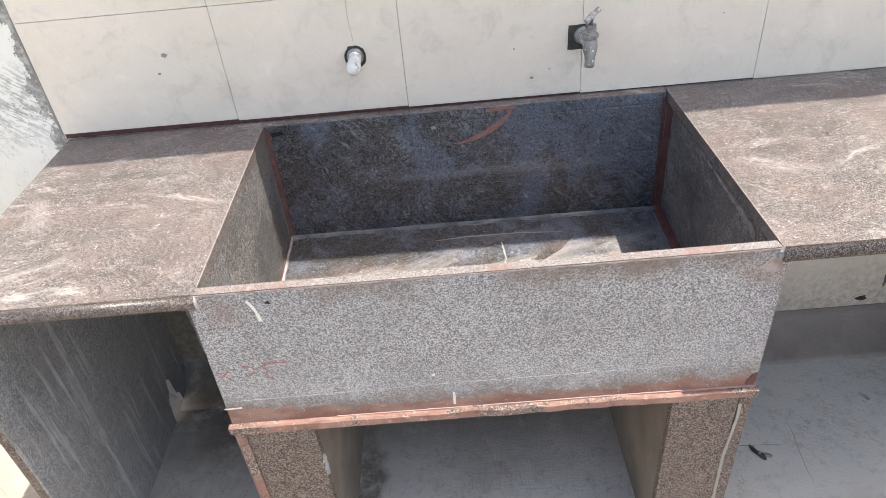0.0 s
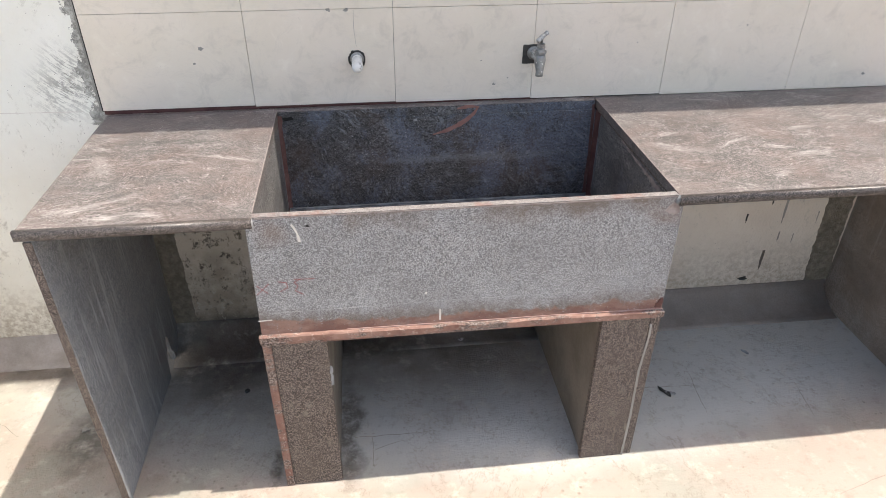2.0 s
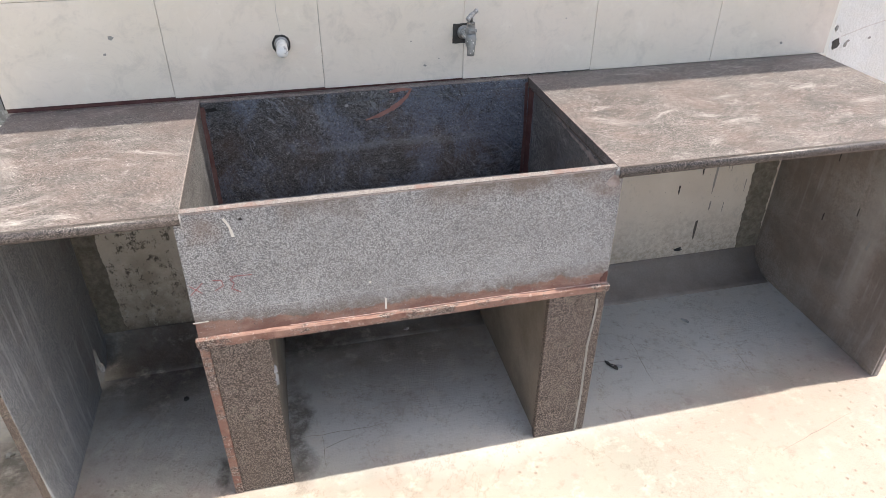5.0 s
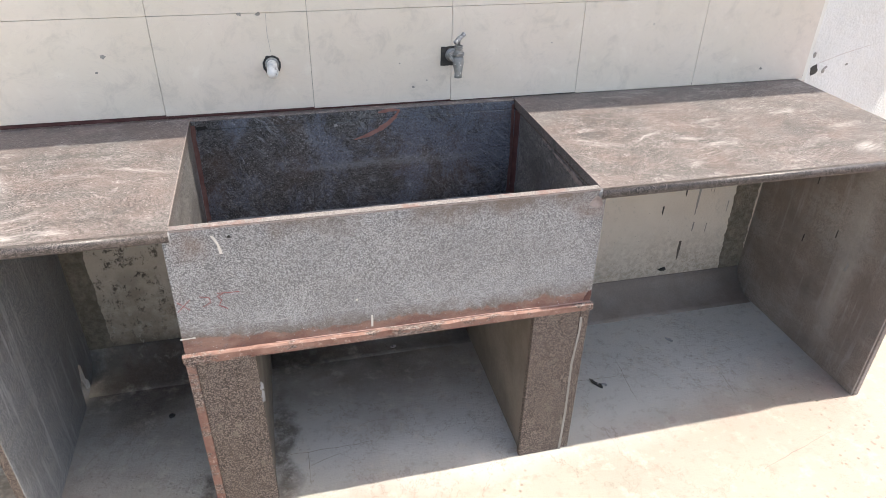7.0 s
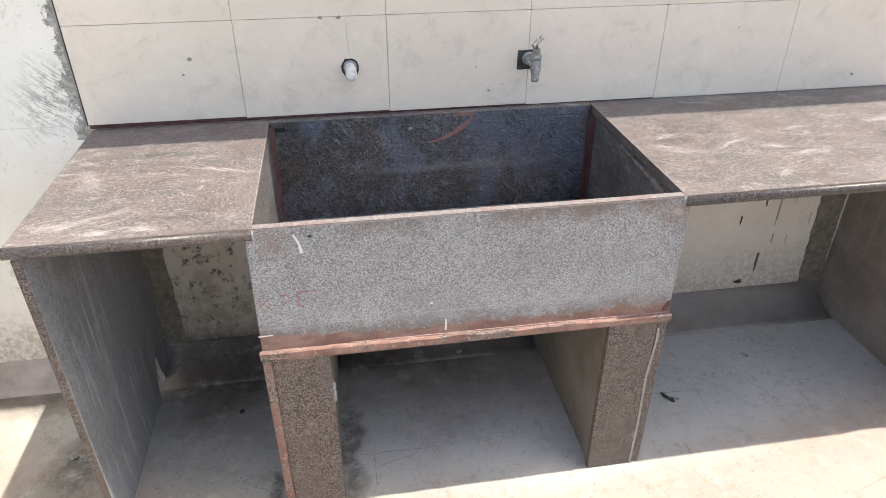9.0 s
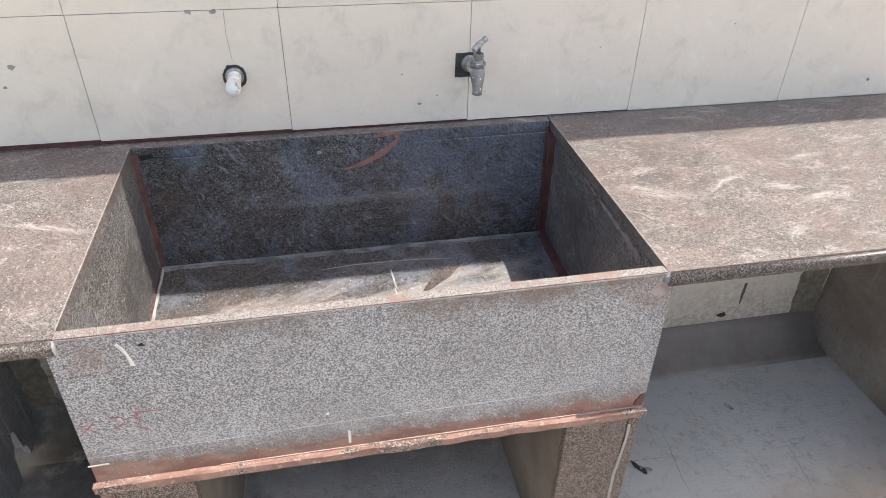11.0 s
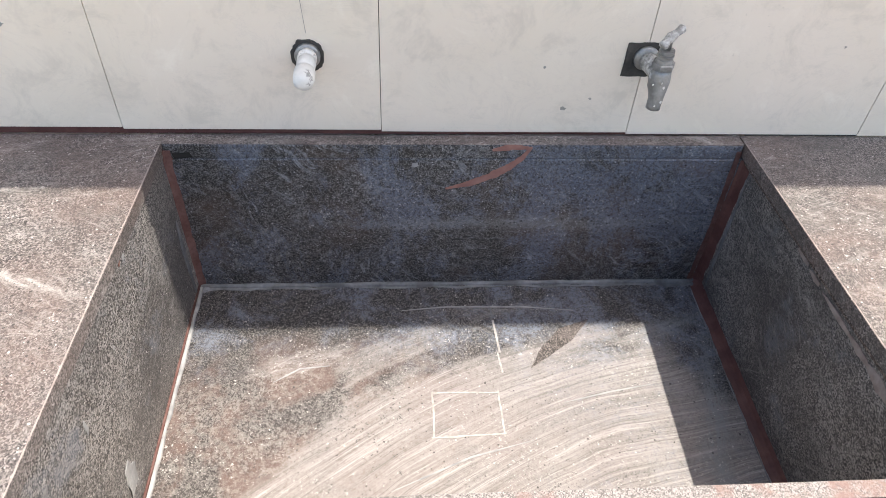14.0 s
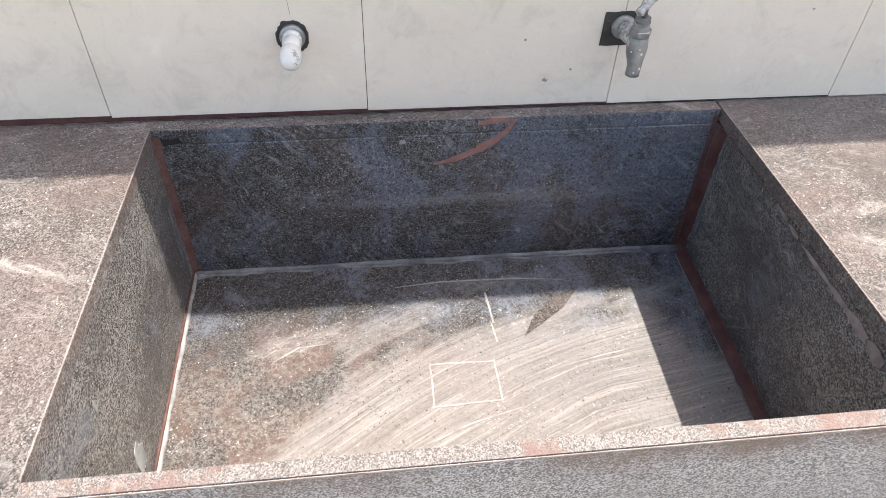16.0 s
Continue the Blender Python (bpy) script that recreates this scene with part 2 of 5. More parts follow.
def swipe(n, centre, length, width, turn, soft=0.7, grain=150, shift=0.0):
    """One dry smear of cement dust lying across a level slab, ragged and streaked along its way."""
    m = n.t.nodes.new("ShaderNodeMapping")
    m.vector_type = "TEXTURE"
    wob = n.t.nodes.new("ShaderNodeTexNoise")
    n.put(wob.inputs["Vector"], n.geo.outputs["Position"])
    wob.inputs["Scale"].default_value, wob.inputs["Detail"].default_value = 16, 6
    add = n.t.nodes.new("ShaderNodeVectorMath")
    add.operation = "MULTIPLY_ADD"
    n.put(add.inputs[0], wob.outputs["Color"])
    add.inputs[1].default_value = (0.05, 0.05, 0.0)
    n.put(add.inputs[2], n.geo.outputs["Position"])
    n.put(m.inputs["Vector"], add.outputs[0])
    m.inputs["Location"].default_value = (centre[0] + 0.025, centre[1] + 0.025, centre[2])
    m.inputs["Rotation"].default_value = (0, 0, radians(turn))
    m.inputs["Scale"].default_value = (length / 2, width / 2, 1)
    ln = n.t.nodes.new("ShaderNodeVectorMath")
    ln.operation = "LENGTH"
    n.put(ln.inputs[0], m.outputs[0])
    body = n.ramp(ln.outputs["Value"], (1 - soft, 1.0), (1.0, 0.0))
    streak = scratches(n, grain, turn, "z", 5.0 + shift, 0.1)
    speck = n.noise(260, 6, 0.8)
    return n.math("MULTIPLY", body, n.ramp(n.math("ADD", n.math("MULTIPLY", streak, 0.6), n.math("MULTIPLY", speck, 0.4)), (0.42, 0.1), (0.54, 1.0)))


def granite_top():
    n = Net("dusty_polished_granite", 0.45)
    col, v = speckle(n, (0.012, 0.0105, 0.011), (0.074, 0.061, 0.0565), (0.24, 0.21, 0.198), 540)
    red = n.noise(6, 6, 0.68, n.pos((1, 1, 1), (0, 0, 0), (3, 1, 0)))
    col = n.mix(n.ramp(red, (0.42, 0.0), (0.6, 0.55)), col, (0.13, 0.088, 0.076))
    dark = n.noise(6, 8, 0.72, n.pos((0.6, 1.3, 1), (0, 0, 18)), 1.5)
    col = n.mix(n.ramp(dark, (0.4, 0.5), (0.52, 0.0)), col, (0.036, 0.035, 0.033))
    vein = n.noise(16, 9, 0.78, n.pos((0.45, 1.5, 1), (0, 0, 14)), 1.2)
    col = n.mix(n.ramp(vein, (0.4, 0.25), (0.47, 0.0)), col, (0.032, 0.027, 0.027))
    grainy = n.noise(200, 8, 0.9)
    where = n.ramp(n.noise(3.6, 7, 0.7, None, 0.8), (0.4, 0.1), (0.62, 0.9))
    dust = n.math("MULTIPLY", n.ramp(grainy, (0.47, 0.0), (0.545, 1.0)), where)
    col = n.mix(n.math("MULTIPLY", dust, 0.42), col, (0.27, 0.24, 0.227))
    for k, (turn, amount) in enumerate(((20, 0.5), (-35, 0.35))):
        s = scratches(n, 210, turn, "z", 1.7 + 3 * k, 0.3)
        zone = n.ramp(n.noise(4.5, 5, 0.6, n.pos((1, 1, 1), (0, 0, 0), (4.0 * k, 2, 0)), 0.6), (0.45, 0.0), (0.6, 1.0))
        col = n.mix(n.math("MULTIPLY", n.math("MULTIPLY", n.ramp(s, (0.55, 0.0), (0.64, 1.0)), zone), amount), col, (0.40, 0.37, 0.35))
    sweep = n.noise(17, 9, 0.82, n.pos((0.45, 1.3, 1), (0, 0, 16)), 0.7)
    col = n.mix(n.math("MULTIPLY", n.ramp(sweep, (0.55, 0.0), (0.62, 0.5)), n.ramp(grainy, (0.42, 0.1), (0.54, 1.0))), col, (0.40, 0.37, 0.35))
    scuff = n.noise(7, 9, 0.76, n.pos((0.8, 1.2, 1), (0, 0, 0), (6, 9, 0)), 0.8)
    col = n.mix(n.math("MULTIPLY", n.ramp(scuff, (0.58, 0.0), (0.66, 0.7)), n.ramp(grainy, (0.36, 0.3), (0.54, 1.0))), col, (0.42, 0.385, 0.36))
    for k, (c, ln, wd, turn, amount) in enumerate((((0.185, 1.484, TOP), 0.17, 0.026, -16, 0.85), ((-0.1, 1.46, TOP), 0.2, 0.05, -60, 0.3), ((-0.1, 1.25, TOP), 0.13, 0.04, 20, 0.6), ((-0.02, 1.215, TOP), 0.1, 0.03, 4, 0.8), ((0.06, 1.222, TOP), 0.09, 0.03, -6, 0.6), ((-0.02, 1.29, TOP), 0.14, 0.03, 28, 0.4),
            ((1.98, 1.262, TOP), 0.11, 0.06, 20, 0.85), ((1.54, 1.405, TOP), 0.07, 0.03, -10, 0.6), ((1.60, 1.352, TOP), 0.16, 0.03, 8, 0.6), ((1.44, 1.436, TOP), 0.14, 0.02, 38, 0.6), ((1.935, 1.54, TOP), 0.12, 0.04, 14, 0.7), ((1.47, 1.25, TOP), 0.06, 0.035, 40, 0.6), ((1.66, 1.516, TOP), 0.13, 0.03, 6, 0.5), ((2.03, 1.41, TOP), 0.16, 0.05, 12, 0.5), ((1.29, 1.42, TOP), 0.2, 0.05, -25, 0.4))):
        col = n.mix(n.math("MULTIPLY", swipe(n, c, ln, wd, turn, 0.8, 200, 0.7 * k), amount * 0.95), col, (0.44, 0.41, 0.385))
    col = flakes(n, col, (0.46, 0.42, 0.4), 150, 0.75, 5.0, 3.0)
    col = flakes(n, col, (0.02, 0.017, 0.017), 130, 0.55, 6.0, 8.0)
    col = specks(n, col, (0.47, 0.435, 0.41), 200, 0.22, 0.33, 2.9)
    col = specks(n, col, (0.02, 0.017, 0.016), 200, 0.3, 0.36, 8.3)
    n.colour(col)
    n.rough(n.ramp(grainy, (0.3, 0.32), (0.7, 0.62)))
    n.bump(n.math("ADD", v, n.math("MULTIPLY", grainy, 0.6)), 0.3, 0.0011)
    return n.mat


def granite_rim():
    n = Net("sawn_pinkish_edge", 0.7)
    col, v = speckle(n, (0.085, 0.074, 0.07), (0.16, 0.141, 0.134), (0.26, 0.235, 0.224), 760)
    red = n.math("ADD", n.noise(13, 7, 0.72), n.math("MULTIPLY", n.spot((0.36, 1.19, 0.83), (0.12, 0.3, 0.3), 0.6), 0.1))
    col = n.mix(n.ramp(red, (0.52, 0.0), (0.62, 0.8)), col, (0.17, 0.10, 0.085))
    col = n.mix(n.ramp(n.noise(30, 7, 0.75, n.pos((1, 1, 1), (0, 0, 0), (5, 2, 0))), (0.56, 0.0), (0.66, 0.4)), col, (0.36, 0.325, 0.305))
    n.colour(col)
    n.bump(v, 0.4, 0.001)
    return n.mat


def granite_nosing():
    n = Net("polished_dark_granite", 0.42)
    col, v = speckle(n, (0.01, 0.008, 0.007), (0.045, 0.035, 0.032), (0.16, 0.135, 0.125), 600)
    col = n.mix(n.ramp(n.noise(9, 6, 0.7), (0.54, 0.0), (0.68, 0.35)), col, (0.15, 0.125, 0.118))
    n.colour(col)
    n.bump(v, 0.2, 0.001)
    return n.mat


def granite_front():
    n = Net("flamed_grey_granite", 0.7)
    col, v = speckle(n, (0.098, 0.097, 0.099), (0.245, 0.244, 0.246), (0.445, 0.444, 0.445), 500)
    z = n.axis(2)
    cloud = n.noise(6, 5, 0.6)
    col = n.mix(n.ramp(cloud, (0.4, 0.0), (0.68, 0.3)), col, (0.14, 0.134, 0.134))
    # paler, bluer grey towards the foot of the slab
    pale_low = n.math("MULTIPLY", n.ramp(n.math("ADD", z, n.math("MULTIPLY", cloud, 0.14)), (0.62, 0.6), (0.74, 0.0)), n.ramp(n.noise(18, 5, 0.7), (0.35, 0.3), (0.6, 1.0)))
    col = n.mix(n.math("MULTIPLY", pale_low, 0.6), col, (0.375, 0.385, 0.395))
    brown = n.math("MULTIPLY", n.ramp(n.math("SUBTRACT", z, n.math("MULTIPLY", n.noise(14, 5, 0.6), 0.12)), (0.715, 0.0), (0.77, 0.85)), n.ramp(n.noise(7, 4, 0.5, n.pos((1, 1, 1), (0, 0, 0), (4.2, 0, 0))), (0.42, 0.0), (0.62, 1.0)))
    col = n.mix(brown, col, (0.14, 0.105, 0.082))
    for c, r in (((0.31, 1.178, 0.79), (0.05, 0.1, 0.045)), ((1.17, 1.178, 0.78), (0.06, 0.1, 0.03))):
        col = n.mix(n.math("MULTIPLY", n.spot(c, r, 0.8, 0.05, 25), 0.5), col, (0.18, 0.125, 0.1))
    # rusty wash above the slab, higher towards the west end
    hgt = n.math("SUBTRACT", z, n.ramp(n.axis(0), (0.26, 0.04), (0.5, 0.016)))
    hgt = n.math("ADD", hgt, n.math("MULTIPLY", n.noise(8, 7, 0.68, n.pos((1, 1, 0.5))), 0.075))
    halo = n.ramp(hgt, (0.575, 1.0), (0.615, 0.0))
    col = n.mix(n.math("MULTIPLY", halo, n.ramp(n.noise(24, 8, 0.8), (0.4, 0.25), (0.56, 0.8))), col, (0.115, 0.085, 0.068))
    coat = n.ramp(n.math("ADD", hgt, n.math("MULTIPLY", n.math("SUBTRACT", n.noise(55, 7, 0.8, n.pos((0.5, 1, 1))), 0.5), 0.05)), (0.57, 1.0), (0.578, 0.0))
    ox = n.mix(n.ramp(n.noise(26, 7, 0.72, n.pos((0.4, 1, 1))), (0.42, 0.0), (0.6, 1.0)), (0.16, 0.078, 0.06), (0.255, 0.15, 0.118))
    col = n.mix(n.math("MULTIPLY", coat, n.ramp(n.noise(40, 8, 0.8), (0.36, 0.55), (0.5, 0.95))), col, ox)
    col = specks(n, col, (0.06, 0.058, 0.059), 340, 0.24, 0.34, 1.9)
    col = specks(n, col, (0.58, 0.58, 0.58), 340, 0.2, 0.32, 3.7)
    n.colour(col)
    n.bump(v, 0.5, 0.0015)
    return n.mat


def granite_leg():
    n = Net("brown_rough_granite", 0.75)
    col, v = speckle(n, (0.018, 0.014, 0.012), (0.08, 0.058, 0.049), (0.24, 0.195, 0.168), 480)
    col = n.mix(n.ramp(n.noise(11, 5, 0.6, n.pos((1, 1, 0.5))), (0.45, 0.0), (0.72, 0.5)), col, (0.115, 0.09, 0.072))
    pale = n.ramp(n.noise(26, 6, 0.75), (0.57, 0.0), (0.7, 0.6))
    col = n.mix(pale, col, (0.24, 0.21, 0.17))
    col = specks(n, col, (0.3, 0.26, 0.22), 230, 0.16, 0.3, 1.9)
    col = specks(n, col, (0.012, 0.01, 0.009), 230, 0.2, 0.35, 3.7)
    n.colour(col)
    n.bump(v, 0.5, 0.0015)
    return n.mat


def granite_panel(name, brown):
    n = Net(name, 0.38)
    col, v = speckle(n, (0.12, 0.128, 0.138) if not brown else (0.17, 0.148, 0.132), (0.22, 0.23, 0.245) if not brown else (0.27, 0.236, 0.212), (0.4, 0.405, 0.41) if not brown else (0.39, 0.35, 0.32), 460)
    saw = n.noise(40, 4, 0.6, n.pos((1, 0.25, 1.1), (38, 0, 0)))
    col = n.mix(n.ramp(saw, (0.48, 0.0), (0.7, 0.5 + 0.25 * brown)), col, (0.34, 0.325, 0.305))
    col = n.mix(n.ramp(n.noise(4, 5, 0.6), (0.58 - 0.22 * brown, 0.0), (0.82 - 0.2 * brown, 0.8)), col, (0.17, 0.128, 0.102))
    if brown:
        col = n.mix(n.math("MULTIPLY", n.spot((2.181, 1.37, 0.4), (0.1, 0.055, 0.42), 0.7, 0.05, 6), 0.6), col, (0.4, 0.37, 0.34))
        col = n.mix(n.math("MULTIPLY", n.spot((2.181, 1.25, 0.2), (0.1, 0.1, 0.45), 0.8, 0.1, 7), 0.6), col, (0.15, 0.118, 0.098))
    drip = n.noise(60, 4, 0.6, n.pos((1, 1, 0.05)))
    zone = n.ramp(n.noise(5, 5, 0.6, n.pos((1, 1, 1), (0, 0, 0), (2, 2, 6))), (0.4, 0.15), (0.62, 1.0))
    col = n.mix(n.math("MULTIPLY", n.ramp(drip, (0.55, 0.0), (0.62, 0.8 - 0.6 * brown)), zone), col, (0.5, 0.51, 0.525))
    col = n.mix(n.ramp(n.noise(3, 7, 0.7, n.pos((1, 1, 1), (0, 0, 0), (4, 0, 1))), (0.48, 0.0), (0.66, 0.4)), col, (0.11, 0.108, 0.105))
    n.colour(col)
    n.bump(n.math("ADD", v, saw), 0.3, 0.001)
    return n.mat


def granite_inside():
    """The basin's back: dark polished stone under torn patches of bluish cement film."""
    n = Net("dark_stained_granite", 0.4)
    col, v = speckle(n, (0.004, 0.004, 0.005), (0.018, 0.017, 0.0175), (0.12, 0.118, 0.118), 520)
    brown = n.noise(4, 7, 0.68, n.pos((1, 1, 1), (0, 0, 0), (9, 3, 2)))
    brown = n.math("ADD", brown, n.math("MULTIPLY", n.spot((1.12, 1.77, 0.8), (0.1, 0.3, 0.045), 0.9, 0.06, 14), 0.24))
    col = n.mix(n.ramp(brown, (0.5, 0.0), (0.66, 0.55)), col, (0.075, 0.048, 0.036))
    blue = n.noise(7.5, 12, 0.84, n.pos((1, 1, 0.75), (0, 12, 0), (1.1, 0, 0.4)), 0.5)
    blue = n.math("ADD", blue, n.math("MULTIPLY", n.spot((1.04, 1.77, 0.75), (0.3, 0.5, 0.2), 0.9, 0.16, 7), 0.085))
    film = n.ramp(blue, (0.5, 0.0), (0.545, 0.68))
    torn = n.noise(170, 8, 0.88)
    col = n.mix(n.math("MULTIPLY", film, n.ramp(torn, (0.45, 0.15), (0.53, 1.0))), col, (0.125, 0.145, 0.195))
    for k, (turn, amount) in enumerate(((48, 0.45), (-30, 0.3), (8, 0.3))):
        s = scratches(n, 120, turn, "y", 2.3 + 2 * k, 0.3)
        zone = n.ramp(n.noise(6, 6, 0.68, n.pos((1, 1, 1), (0, 0, 0), (3.0 * k, 0, 1)), 0.4), (0.46, 0.0), (0.62, 1.0))
        col = n.mix(n.math("MULTIPLY", n.math("MULTIPLY", n.ramp(s, (0.55, 0.0), (0.64, 1.0)), zone), amount), col, (0.33, 0.35, 0.39))
    fleck = n.noise(150, 8, 0.86)
    col = n.mix(n.math("MULTIPLY", n.ramp(fleck, (0.53, 0.0), (0.6, 0.9)), n.ramp(n.noise(8, 5, 0.65), (0.42, 0.2), (0.6, 1.0))), col, (0.27, 0.27, 0.275))
    sweep = n.noise(5, 8, 0.72, n.pos((0.25, 1, 3.0), (0, 5, 0), (0, 0, 0.6)))
    band = n.spot((0.82, 1.77, 0.672), (0.4, 0.5, 0.02), 0.9, 0.03, 10)
    col = n.mix(n.math("MULTIPLY", n.math("MAXIMUM", n.ramp(sweep, (0.6, 0.0), (0.68, 0.5)), band), n.ramp(torn, (0.4, 0.15), (0.6, 0.6))), col, (0.22, 0.222, 0.228))
    col = flakes(n, col, (0.36, 0.36, 0.36), 130, 0.85, 7.0, 1.0)
    col = specks(n, col, (0.34, 0.34, 0.35), 210, 0.16, 0.3, 1.3)
    col = specks(n, col, (0.42, 0.42, 0.42), 90, 0.05, 0.14, 3.1)
    col = specks(n, col, (0.004, 0.004, 0.005), 170, 0.25, 0.35, 6.0)
    n.colour(col)
    n.rough(n.ramp(blue, (0.35, 0.34), (0.7, 0.62)))
    n.bump(n.math("ADD", v, fleck), 0.3, 0.0012)
    return n.mat


def granite_side():
    """The basin's short walls: brownish grey stone, scuffed with cement."""
    n = Net("brown_scuffed_granite", 0.5)
    col, v = speckle(n, (0.014, 0.013, 0.013), (0.1, 0.091, 0.085), (0.29, 0.27, 0.255), 520)
    cloud = n.noise(5, 7, 0.68, n.pos((1, 1, 1), (0, 0, 0), (0, 5, 0)))
    col = n.mix(n.ramp(cloud, (0.42, 0.0), (0.62, 0.75)), col, (0.04, 0.036, 0.036))
    col = n.mix(n.ramp(n.noise(9, 8, 0.76, n.pos((1, 1, 1), (0, 0, 0), (0, 1, 6))), (0.54, 0.0), (0.64, 0.55)), col, (0.13, 0.14, 0.165))
    for k, (turn, amount) in enumerate(((35, 0.6), (-40, 0.4), (8, 0.45))):
        s = scratches(n, 120, turn, "x", 1.1 + 2 * k, 0.3)
        zone = n.ramp(n.noise(6, 6, 0.66, n.pos((1, 1, 1), (0, 0, 0), (0, 3.0 * k, 1)), 0.4), (0.45, 0.0), (0.62, 1.0))
        col = n.mix(n.math("MULTIPLY", n.math("MULTIPLY", n.ramp(s, (0.55, 0.0), (0.64, 1.0)), zone), amount), col, (0.33, 0.315, 0.3))
    col = n.mix(n.ramp(n.noise(150, 8, 0.84), (0.56, 0.0), (0.66, 0.45)), col, (0.28, 0.262, 0.25))
    col = flakes(n, col, (0.42, 0.4, 0.38), 120, 0.8, 5.0, 2.0)
    col = specks(n, col, (0.42, 0.4, 0.38), 200, 0.14, 0.3, 2.3)
    col = specks(n, col, (0.012, 0.011, 0.011), 190, 0.22, 0.35, 4.4)
    n.colour(col)
    n.bump(v, 0.35, 0.0012)
    return n.mat


def basin_floor():
    """Granite with one broad swept fan of dried cement wash over its front and east."""
    n = Net("cement_smeared_granite", 0.55)
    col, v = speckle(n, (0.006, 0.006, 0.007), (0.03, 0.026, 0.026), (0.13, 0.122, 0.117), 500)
    x, y = n.axis(0), n.axis(1)
    red = n.noise(9, 7, 0.7, n.pos((1, 1, 1), (0, 0, 0), (2, 6, 0)), 0.6)
    # reddish granite, kept to the sunlit part so the shade reads cooler
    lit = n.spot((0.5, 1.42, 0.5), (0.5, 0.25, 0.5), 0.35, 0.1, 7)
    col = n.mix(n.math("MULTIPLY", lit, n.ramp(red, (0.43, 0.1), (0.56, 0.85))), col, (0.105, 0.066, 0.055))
    crust = n.noise(125, 8, 0.88)
    grey = n.math("MULTIPLY", n.ramp(n.noise(13, 7, 0.72, n.pos((1, 1, 1), (0, 0, 0), (5, 1, 0)), 0.5), (0.42, 0.1), (0.58, 0.8)), n.ramp(crust, (0.48, 0.0), (0.54, 0.7)))
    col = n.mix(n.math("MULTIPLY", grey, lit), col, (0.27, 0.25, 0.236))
    # bluish tint of the wall's shade, painted in as a patchy film
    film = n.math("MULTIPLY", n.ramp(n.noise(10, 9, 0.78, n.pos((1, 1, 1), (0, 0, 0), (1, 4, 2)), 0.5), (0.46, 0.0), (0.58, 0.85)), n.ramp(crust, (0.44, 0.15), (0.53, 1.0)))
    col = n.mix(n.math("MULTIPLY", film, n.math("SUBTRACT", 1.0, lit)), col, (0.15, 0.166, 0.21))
    # polar coordinates of the sweeping arm
    warp = n.noise(2.2, 3, 0.5)
    dx, dy = n.math("SUBTRACT", x, 1.333), n.math("SUBTRACT", y, 0.31)
    rad = n.math("SQRT", n.math("ADD", n.math("MULTIPLY", dx, dx), n.math("MULTIPLY", dy, dy)))
    a = n.math("ARCTAN2", dy, dx)
    r2 = n.math("ADD", rad, n.math("MULTIPLY", warp, 0.07))
    hair = n.noise(1.0, 5, 0.75, n.join(n.math("MULTIPLY", r2, 330.0), n.math("MULTIPLY", a, 5.0), 0.0))
    comb = n.noise(1.0, 4, 0.65, n.join(n.math("MULTIPLY", r2, 95.0), n.math("MULTIPLY", a, 4.0), 7.0))
    wide = n.noise(1.0, 4, 0.6, n.join(n.math("MULTIPLY", r2, 16.0), n.math("MULTIPLY", a, 4.0), 4.0))
    # the fan's rim lies further out towards the west
    edge = n.math("SUBTRACT", n.math("ADD", 1.368, n.math("MULTIPLY", n.ramp(x, (0.375, 1.0), (1.08, 0.0)), 0.15)), rad)
    edge = n.math("ADD", edge, n.math("MULTIPLY", n.math("SUBTRACT", wide, 0.5), 0.34))
    edge = n.math("ADD", edge, n.math("MULTIPLY", n.math("SUBTRACT", n.noise(30, 7, 0.75), 0.5), 0.09))
    edge = n.math("SUBTRACT", edge, n.math("MULTIPLY", n.spot((0.34, 1.53, 0.51), (0.21, 0.26, 0.5), 0.7, 0.12, 9), 0.2))
    # wash thinned along the east side: that wall's shade painted as darker colour
    edge = n.math("SUBTRACT", edge, n.math("MULTIPLY", n.spot((1.2, 1.5, 0.51), (0.13, 0.5, 0.5), 0.7, 0.06, 9), 0.15))
    body = n.ramp(n.math("ADD", edge, 0.5), (0.475, 0.0), (0.545, 1.0))
    finger = swipe(n, (0.47, 1.6, 0.515), 0.22, 0.05, 14, 0.7, 150, 2.0)
    shelf = swipe(n, (0.80, 1.70, 0.52), 0.34, 0.035, 2, 0.8, 150, 4.0)
    body = n.math("MAXIMUM", body, n.math("MAXIMUM", n.math("MULTIPLY", finger, 0.9), n.math("MULTIPLY", shelf, 0.45)))
    grain = n.noise(200, 7, 0.88)
    cover = n.math("MULTIPLY", body, n.ramp(n.math("ADD", n.math("MULTIPLY", hair, 0.5), n.math("MULTIPLY", comb, 0.5)), (0.38, 0.5), (0.54, 1.0)))
    cover = n.math("MULTIPLY", cover, n.ramp(grain, (0.41, 0.45), (0.5, 1.0)))
    col = n.mix(n.math("MULTIPLY", cover, 0.92), col, n.mix(n.ramp(n.noise(6, 5, 0.6), (0.4, 0.0), (0.6, 1.0)), (0.252, 0.224, 0.216), (0.277, 0.253, 0.243)))
    ridge = n.math("MULTIPLY", n.ramp(n.math("ADD", n.math("MULTIPLY", hair, 0.65), n.math("MULTIPLY", comb, 0.35)), (0.54, 0.0), (0.6, 0.85)), n.math("MULTIPLY", body, n.ramp(n.noise(7, 5, 0.65, n.pos((1, 1, 1), (0, 0, 0), (3, 3, 3))), (0.4, 0.2), (0.58, 1.0))))
    groove = n.math("MULTIPLY", n.ramp(hair, (0.38, 0.75), (0.45, 0.0)), body)
    col = n.mix(groove, col, (0.125, 0.112, 0.105))
    col = n.mix(ridge, col, (0.37, 0.345, 0.33))
